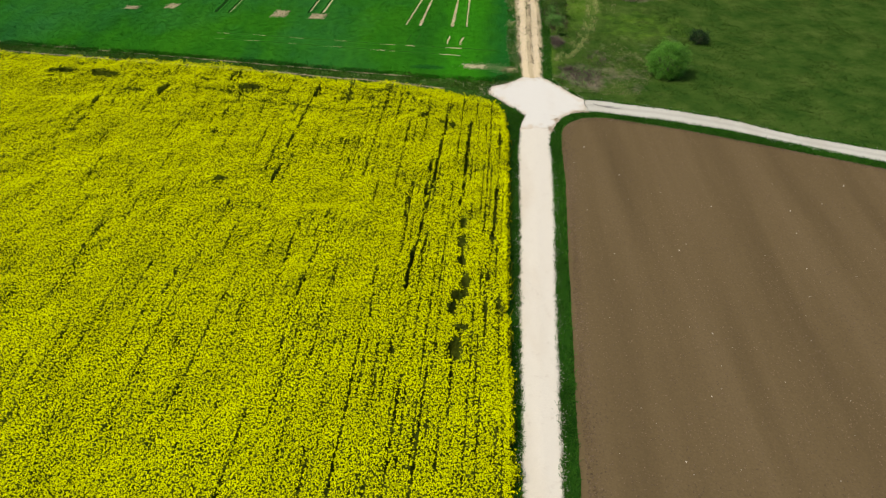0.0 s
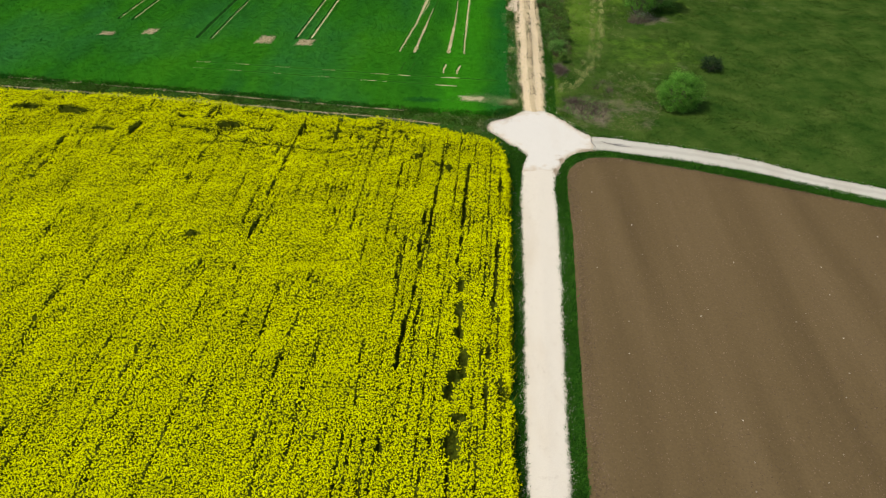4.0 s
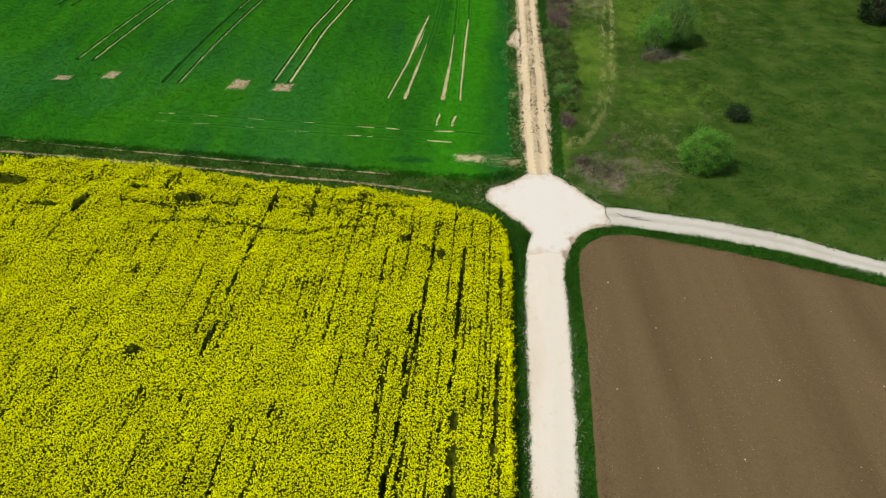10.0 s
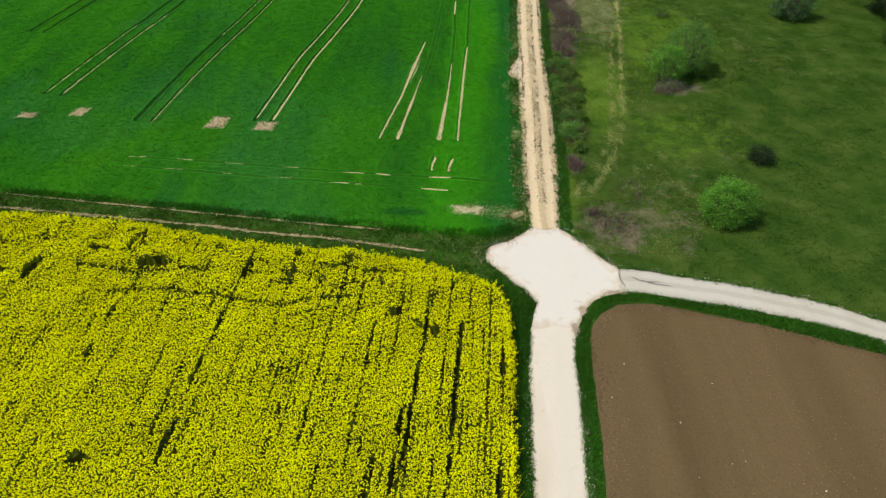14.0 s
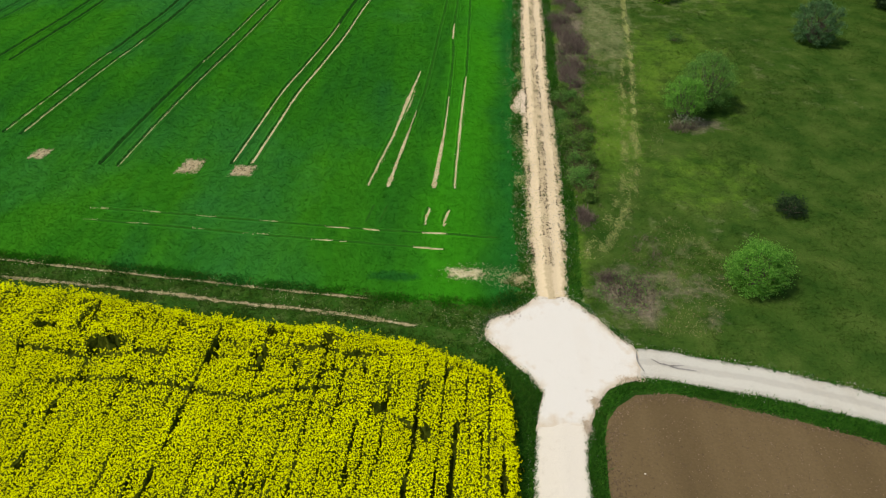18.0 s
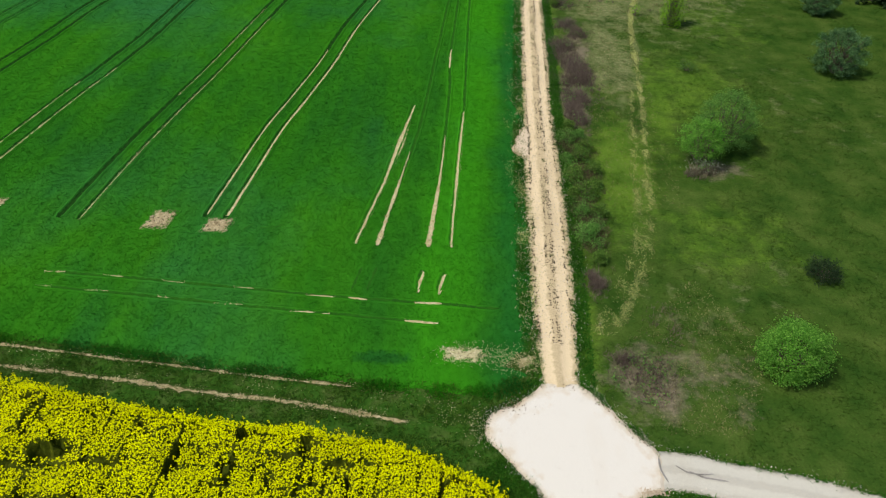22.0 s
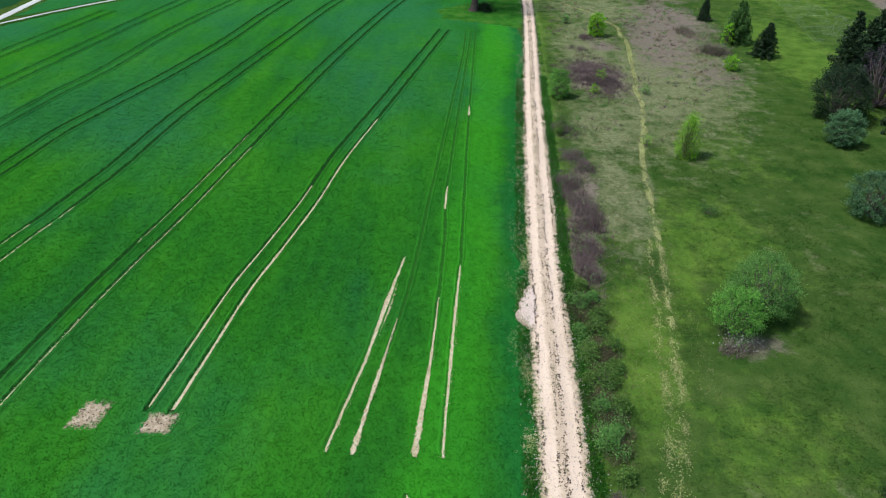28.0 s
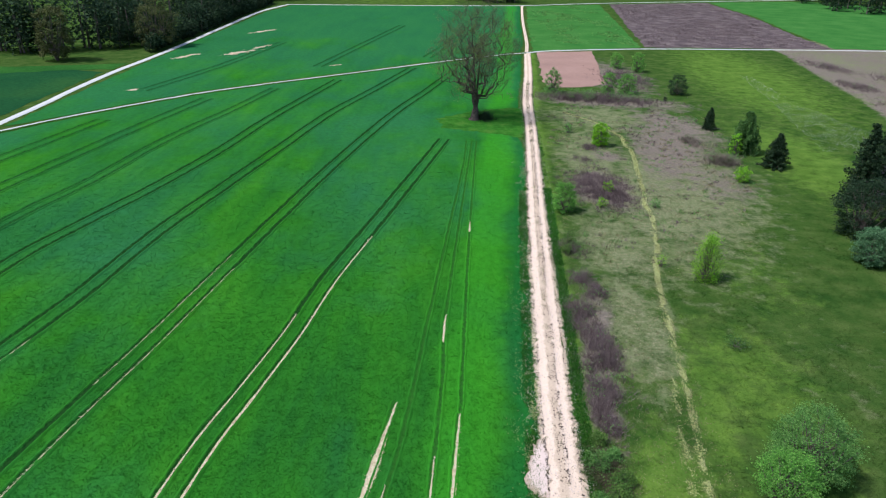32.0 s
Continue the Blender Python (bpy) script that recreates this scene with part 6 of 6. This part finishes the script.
def bare_tree(x, y, h, w):
    """The old roadside tree: thick trunk, forked limbs and a haze of twigs just budding."""
    ob = empty("old_tree", x, y, 0, "tall old tree with bare branches just coming into bud", "tree")
    nodes, parent, stop = [np.array((0.1, 0.0, 1.9))], [-1], 850
    # leaders first, then the rest of the crown from the inside out
    heads = [(-4.0, 0.5, 16.5), (-1.6, -0.6, 19.5), (0.6, 0.8, 13.5), (3.2, 0.3, 19.5), (-2.6, 2.5, 11.0), (2.6, -2.4, 11.5), (-3.6, -2.0, 8.0), (1.8, 2.6, 16.0)]
    a, b, c = rng.random(stop) * math.tau, rng.uniform(-1, 1, stop), rng.random(stop) ** 0.45
    r = np.sqrt(1 - b * b) * c
    cloud = np.stack([np.cos(a) * r * w / 2, np.sin(a) * r * w / 2, 0.57 * h + b * c * 0.44 * h], 1)
    cloud *= 1 + 0.12 * rng.normal(0, 1, (stop, 1)) * (1, 1, 0.4)
    cloud[:, 2] = np.clip(cloud[:, 2], 4.2 + 2.5 * rng.random(stop), None)
    cloud = cloud[np.argsort(np.linalg.norm(cloud - (0, 0, 6), axis=1))]
    tips = []
    for q in [np.array(p) for p in heads] + list(cloud):
        at = np.array(nodes)
        off = q - at
        cost = np.linalg.norm(off, axis=1) + 1.2 * np.clip(-off[:, 2] + 0.4, 0, None)
        k = int(np.argmin(cost)) if len(nodes) > 60 else 0
        n = max(2, int(np.linalg.norm(q - nodes[k]) / 0.7))
        rise = nodes[k] + (q - nodes[k]) * 0.5 + np.array([0, 0, 0.12 * np.linalg.norm(q - nodes[k])])
        start = nodes[k]
        for m in range(1, n + 1):
            u = m / n
            p = (1 - u) ** 2 * start + 2 * u * (1 - u) * rise + u * u * q + rng.normal(0, 0.07, 3)
            nodes.append(p)
            parent.append(k)
            k = len(nodes) - 1
        tips.append(k)
    load = np.zeros(len(nodes))
    for k in tips:
        while k >= 0:
            load[k] += 1
            k = parent[k]
    size = 0.008 + 0.0135 * np.sqrt(load)
    size = size * np.where(load > 60, 1.6, 1.0)
    lines = [[(*nodes[parent[k]], min(size[parent[k]], size[k] * 1.3)), (*nodes[k], size[k])] for k in range(1, len(nodes))]
    v, f = tubes([[(-0.05, 0, -0.1, 1.25), (0, 0, 0.5, 0.90), (0.05, 0, 1.4, 0.72), (0.1, 0, 2.2, 0.60)]], 10)
    part("trunk", mesh_from("trunk", v, f, True), DARK_BARK, ob, "thick dark forked trunk")
    v, f = tubes(lines, 5)
    part("branchwork", mesh_from("branchwork", v, f, True), DARK_BARK, ob, "dark forked limbs and branches")
    pts = np.array(nodes)[load < 7]
    pts = pts[pts[:, 2] > 4.5]
    tw = np.repeat(pts, 10, 0) + rng.normal(0, 0.5, (len(pts) * 10, 3))
    v, f = blades(tw[:, :2], tw[:, 2], 0.75, 0.03, 1.3, 1, 0.1)
    part("twig_haze", mesh_from("twig_haze", v, f), TWIG_OLIVE, ob, "haze of thin bare twigs")
    bud = tw[rng.random(len(tw)) < np.clip(0.9 - 0.06 * np.abs(tw[:, 2] - 12), 0.25, 1)] + rng.normal(0, 0.25, 3)
    v, f = flakes(bud, 0.10, 0.2, four=False)
    part("bud_haze", mesh_from("bud_haze", v, f), LEAF_BUD, ob, "small olive-green spring buds")


bare_tree(6.4, 149.5, 22.5, 16.5)
twiggy("tree_foot_brush", 8.3, 149.6, 2.6, 2.6, 2.2, "dark brush at the foot of the old tree", 500, LEAF_DARK)

# meadow near the junction
leafy("round_bush", 23.95, 22.3, 4.0, 5.4, LEAF_GREEN, "round fresh green bush alone in the meadow", 19000, 0.062, 0.25, 60, 7, open_=0.40)
leafy("small_tree", 24.9, 47.4, 4.8, 5.0, LEAF_GREEN, "light green small tree with thin pale stems", 9000, 0.062, 1.4, 50, 7, open_=0.38)
leafy("small_tree", 27.6, 50.2, 6.2, 7.0, LEAF_MID, "broad mid green tree beside a lighter one", 16000, 0.065, 0.8, 70, 6, open_=0.38)
shrub = twiggy("blossom_shrub", 24.7, 45.6, 2.4, 1.6, 1.5, "grey twiggy shrub with pale blossom", 200, TWIG_GREY, 0, green=260)
q = rng.normal(0, (0.75, 0.5, 0.35), (260, 3)) + (0, 0, 1.0)
v, f = flakes(np.c_[q[:, :2], np.clip(q[:, 2], 0.2, None)], 0.055, 0.5)
tagged(part("blossom_cover", mesh_from("blossom_cover", v, f), WHITE_FLOWER, shrub, "scattered pale blossoms"), kind="stuff")
leafy("dark_shrub", 30.0, 31.6, 1.5, 2.9, LEAF_DARK, "dark green shrub in the grass", 3000, 0.06, 0.1, 26, 5, open_=0.45)
leafy("dark_shrub", 29.0, 67.6, 1.0, 2.3, LEAF_PINE, "low dark green shrub in the grass", 900, 0.06, 0.05, 18, 4, open_=0.5)
leafy("willow_bush", 45.9, 68.0, 5.8, 6.8, LEAF_GREY, "grey-green willow bush at the wood's edge", 10000, 0.09, 0.4, 60, 7)
leafy("yellow_bush", 30.3, 81.2, 6.2, 4.2, LEAF_YELLOW, "bright yellow-green bush with a pointed top", 6000, 0.065, 0.2, 60, 9, top=0.3, open_=0.6)
leafy("track_bush", 17.4, 100.8, 4.6, 4.2, LEAF_GREEN, "green bush standing beside the track", 4800, 0.09, 0.3, 42, 6)
leafy("track_bush", 28.2, 133.6, 4.4, 4.0, LEAF_YELLOW, "bright green bush beside the trail", 6000, 0.10, 0.2, 38, 6)
leafy("sapling", 23.8, 142, 2.2, 1.7, LEAF_MID, "tiny green sapling in dry grass", 500, 0.09, 0.2, 12, 3)
leafy("sapling", 24.9, 108.8, 2.0, 1.8, LEAF_YELLOW, "small green sapling growing out of dead brush", 420, 0.08, 0.2, 12, 3)
leafy("sapling", 23.0, 102.9, 1.5, 1.7, LEAF_YELLOW, "small green sapling growing out of dead brush", 380, 0.08, 0.2, 12, 3)
leafy("sapling", 47.0, 116.0, 2.6, 2.9, LEAF_YELLOW, "rounded yellow-green young bush", 1600, 0.09, 0.15, 22, 4)
leafy("sapling", 30.5, 103.5, 1.4, 1.8, LEAF_MID, "low green sapling beside the trail", 300, 0.09, 0.1, 10, 3)
leafy("sapling", 26.4, 84.5, 1.6, 1.5, LEAF_YELLOW, "thin yellow-green sapling in the grass", 160, 0.08, 0.2, 10, 3)
leafy("thicket_bush", 25.2, 177.4, 6.2, 4.8, LEAF_MID, "dark green bush with a reddish foot", 2600, 0.13, 0.3, 36, 5)
leafy("thicket_bush", 46.9, 212, 5.0, 4.4, LEAF_GREEN, "green bush behind the hedge", 1600, 0.14, 0.2, 28, 4)
leafy("thicket_bush", 52, 208, 6.0, 4.6, LEAF_GREEN, "green bush behind the hedge", 1800, 0.14, 0.2, 28, 4)
leafy("thicket_bush", 38.1, 177.2, 6.0, 4.0, LEAF_GREEN, "green bush in the hedge line", 2200, 0.13, 0.2, 30, 4)
leafy("thicket_bush", 42.8, 179.6, 5.2, 5.6, LEAF_GREEN, "wide green bush in the hedge line", 2600, 0.13, 0.2, 34, 4)
leafy("juniper_bush", 54.9, 180, 5.0, 5.8, LEAF_DARK, "dense dark evergreen bush", 3200, 0.12, 0.1, 36, 4)
leafy("juniper_bush", 50, 172, 1.2, 1.0, LEAF_DARK, "tiny dark evergreen bush", 260, 0.1, 0.1, 8, 3)
conifer("young_pine", 52.0, 147.8, 4.2, 2.8, "small dark young pine", "young pines")
conifer("young_pine", 55.2, 124.0, 5.6, 4.4, "dark young pine with brownish top", "young pines")
conifer("young_pine", 53.0, 132.0, 7.2, 5.6, "taller lighter green pine among shrubs", "young pines", LEAF_PINE)
leafy("thicket_bush", 51.0, 130.6, 4.2, 2.6, LEAF_YELLOW, "yellow-green bush against the pine", 1200, 0.1, 0.2, 22, 4)
twiggy("grey_brush", 47.2, 126.0, 5.2, 6.0, 1.8, "low grey-green brush below the pines", 700, TWIG_GREY, 0, green=1600)
twiggy("grey_brush", 45.6, 138.0, 3.4, 6.0, 1.2, "low grey brush below the pines", 500, TWIG_GREY, 0, green=700)
# wood's edge
conifer("tall_pine", 60.5, 108.0, 11.5, 5.4, "tall dark pine at the edge of the wood", "pines of the wood edge")
conifer("tall_pine", 66.5, 112.0, 11.0, 8.0, "tall dark pine at the edge of the wood", "pines of the wood edge")
conifer("tall_pine", 69.0, 100.0, 13.0, 9.0, "tall dark pine at the edge of the wood", "pines of the wood edge")
conifer("tall_pine", 64.0, 92.0, 11.0, 9.0, "tall dark pine at the edge of the wood", "pines of the wood edge")
leafy("wood_edge_tree", 55.0, 96.0, 8.0, 10.0, LEAF_DARK, "dark dense broad tree at the wood edge", 14000, 0.11, 0.2, 70, 5, category="tree")
leafy("wood_edge_tree", 63.0, 101.0, 10.0, 9.0, PURPLE_TWIG, "bare purple-brown tree among dark pines", 6000, 0.10, 0.6, 50, 6, category="tree")
leafy("willow_bush", 51.5, 87.0, 5.0, 5.4, LEAF_GREY, "grey-green bush before dark pines", 11000, 0.10, 0.3, 50, 6)
leafy("wood_edge_tree", 62.0, 80.0, 9.0, 10.0, LEAF_DARK, "dark dense broad tree at the wood edge", 11000, 0.12, 0.3, 60, 5, category="tree")
leafy("wood_edge_tree", 60.0, 70.0, 9.0, 9.0, LEAF_DARK, "dark dense broad tree at the wood edge", 11000, 0.12, 0.3, 60, 5, category="tree")
leafy("wood_edge_tree", 57.0, 59.0, 7.0, 8.0, LEAF_DARK, "dark dense broad tree at the wood edge", 9000, 0.12, 0.3, 56, 5, category="tree")

# brush beside the track
for x, y, w, d, h, k, g in ((15.2, 73.5, 2.8, 6.5, 0.9, 900, 250), (16.4, 65.0, 3.2, 9.0, 0.9, 1200, 200), (14.8, 56.5, 2.2, 6.5, 0.9, 700, 350), (17.6, 77.5, 3.0, 4.5, 0.8, 600, 200), (16.8, 88.5, 3.4, 5.0, 0.9, 600, 900), (15.6, 69.5, 3.6, 9.0, 0.8, 1000, 200), (15.3, 60.5, 3.0, 7.0, 0.8, 800, 300), (16.6, 80.5, 3.0, 5.0, 0.7, 500, 300)):
    tagged(twiggy("purple_brush", x, y, w, d, h, "bare purple-brown brush along the track", k, TWIG, 6, green=g), group="brush along the track")
twiggy("purple_brush", 24.4, 110.5, 8.6, 15.5, 0.9, "wide patch of dead purple-brown brush", 6000, TWIG, 4)
twiggy("purple_brush", 23.6, 124.5, 4.0, 5.0, 0.6, "thin patch of dead brown brush", 400, TWIG)
twiggy("purple_brush", 26.6, 132.4, 3.2, 4.0, 0.8, "dead brown brush beside a green bush", 400, TWIG)
twiggy("purple_brush", 15.0, 21.0, 5.2, 4.4, 0.4, "low dead brush by the junction", 330, TWIG, 0, green=900)
twiggy("purple_brush", 13.2, 22.8, 1.6, 1.6, 0.6, "small clump of dead brush by the junction", 220, TWIG)
twiggy("purple_brush", 17.0, 26.0, 2.0, 4.5, 0.5, "thin dead brush in dry grass", 260, TWIG_GREY)
for x, y, w, h in ((13.2, 50.5, 2.0, 1.5), (13.9, 47.2, 2.2, 1.7), (13.0, 44.2, 2.0, 1.5), (13.7, 41.4, 2.4, 1.8), (12.9, 38.6, 1.7, 1.3), (12.7, 35.4, 1.9, 1.6), (13.4, 32.6, 1.4, 1.2), (14.6, 49.0, 1.8, 1.2), (14.9, 45.2, 1.9, 1.3), (14.6, 42.8, 1.6, 1.1), (14.3, 38.8, 1.6, 1.1), (12.7, 47.0, 1.4, 1.0), (13.6, 53.2, 1.5, 1.0), (14.4, 51.6, 1.3, 0.9), (12.6, 41.6, 1.2, 0.9), (16.6, 90.0, 2.2, 1.8), (15.9, 87.2, 1.6, 1.2), (13.6, 36.4, 1.3, 0.9)):
    leafy("track_shrub", x, y, h, 0.85 * w, rng.choice([LEAF_SHRUB, LEAF_SHRUB, LEAF_MID]), "low leafy green shrub beside the farm track", 800, 0.07, 0.10, 14, 4, group="shrubs along the track", open_=0.5)
for x, y, w, d in ((13.6, 50.0, 3.0, 6.0), (13.8, 44.0, 3.2, 7.0), (13.2, 37.5, 2.6, 7.5)):
    tagged(twiggy("shrub_undergrowth", x, y, w, d, 0.7, "tangled undergrowth of twigs and shoots among shrubs", 1300, TWIG_OLIVE, 4, green=2200), group="undergrowth along the track")
twiggy("dead_grass_clump", 12.8, 30.2, 1.4, 2.6, 0.8, "dead reddish brush clump beside the track", 260, TWIG)
twiggy("hedge_brush", 34.5, 171.0, 26.0, 7.5, 2.0, "low brown and green hedge across the hollow", 2200, TWIG, -6, category="hedge", green=20000)
twiggy("hedge_brush", 46.0, 196.0, 12.0, 26.0, 1.4, "low brown brush behind the hedge", 2200, TWIG, 0, green=1500)
for x, y, w, d, turn in ((112, 226, 9, 22, 10), (106, 196, 7, 16, 12), (122, 206, 10, 20, 8), (104, 172, 7, 14, 12), (116, 180, 9, 18, 0)):
    tagged(twiggy("fallow_brush", x, y, w, d, 1.2, "brown brush on fallow ground by the lane", 900, TWIG, turn, green=900), group="brush on the fallow ground")

# white blossom drifts in the far meadow
q = scatter([(79, 206), (82, 206), (80.5, 172), (84, 148), (80, 134), (68, 134), (71, 153), (74.5, 172)], 7000)
q = q[rng.random(len(q)) < np.clip(fbm(q[:, 0] * 0.35, q[:, 1] * 0.2) * 3 - 0.8, 0.1, 1)]
v, f = flakes(np.c_[q, np.full(len(q), 0.25)], 0.06, 0.8)
stuff("white_flowers", v, f, WHITE_FLOWER, "drift of white flowers in the meadow", "flowers")


q = scatter([(66, 256), (96, 260), (130, 265), (133, 303), (140, 363), (140, 420), (84, 400)], 9000)
q = q[rng.random(len(q)) < np.clip(fbm(q[:, 0] * 0.12, q[:, 1] * 0.06) * 3 - 0.9, 0.1, 1)]
v, f = blades(q, 0.0, 0.3, 0.28, 2.5, 3, 0.8)
stuff("fallow_weeds", v, f, TWIG, "dead purple-brown weeds on the fallow field", "weeds")
q = scatter([(28, 258), (62, 256), (74, 392), (37, 374)], 3000)
q = q[rng.random(len(q)) < np.clip(fbm(q[:, 0] * 0.12, q[:, 1] * 0.06) * 4 - 1.9, 0, 1)]
v, f = blades(q, 0.0, 0.25, 0.6, 3.0, 3, 0.5)
stuff("field_weeds_green", v, f, LEAF_MID, "darker green tufts in the far field", "weeds")

# ---- woods ----
def wood(name, places, heights, label, material, leaf=0.6, per=300):
    """Far woods: trunks and crowns of many trees in one piece."""
    pts, lines = [], []
    for (x, y), h in zip(places, heights):
        w = h * (0.5 + 0.25 * rng.random())
        lines.append([(x, y, -0.1, 0.02 * h), (x + 0.3 * rng.normal(), y, h * 0.7, 0.01 * h)])
        c = clumps(22, w, w, h, h * 0.12) + (x, y, 0)
        pts.append(np.repeat(c, per // 22, 0) + rng.normal(0, 0.085 * h, (22 * (per // 22), 3)))
    v, f = tubes(lines, 5)
    base = tagged(part(name, mesh_from(name, v, f, True), BARK), label, "wood", kind="stuff")
    v, f = flakes(np.concatenate(pts), leaf, 0.3)
    part("foliage", mesh_from("foliage", v, f), material, base, "dark dense foliage")


e = smooth([(-330, 205), (-200, 201), (-120, 200), (-104, 206), (-94, 222), (-90, 290), (-90, 352), (-78, 372)], 0.5)
e = e[rng.integers(0, len(e), 150)] + np.c_[-rng.random(150) * 14, rng.random(150) * 8]
p = np.vstack([e, scatter([(-100, 230), (-96, 360), (-130, 520), (-330, 480), (-330, 212), (-120, 212)], 150)])
wood("wood_west", p, rng.uniform(12, 20, len(p)), "dark mixed wood beside the gravel road", LEAF_DARK)
p = np.vstack([scatter([(-84, 219), (-84, 345), (-90, 345), (-96, 216)], 60), np.c_[rng.normal(-83.6, 0.5, 80), np.linspace(214, 352, 80)]])
wood("wood_edge_west", p, np.r_[rng.uniform(5, 9, len(p) - 80), rng.uniform(3.2, 5.0, 80)], "dark scrubby hedge between road and wood", LEAF_DARK, 0.36, 300)
leafy("willow_tree", -101, 197, 15, 11, LEAF_WILLOW, "olive green willow tree in front of the wood", 6000, 0.26, 1.0, 44, 4, category="tree")
leafy("willow_tree", -85.0, 224, 15, 15, LEAF_WILLOW, "olive green willow tree beside the gravel road", 4600, 0.26, 0.8, 50, 4, category="tree")
p = scatter([(8, 386), (32, 390), (34, 440), (0, 440)], 26)
wood("wood_north", p, rng.uniform(8, 13, len(p)), "far dark wood behind the fields", LEAF_DARK, 0.7, 260)
p = scatter([(190, 390), (330, 400), (380, 560), (200, 560)], 90)
wood("wood_east", p, rng.uniform(12, 18, len(p)), "far dark wood behind the eastern field", LEAF_DARK, 0.9, 240)
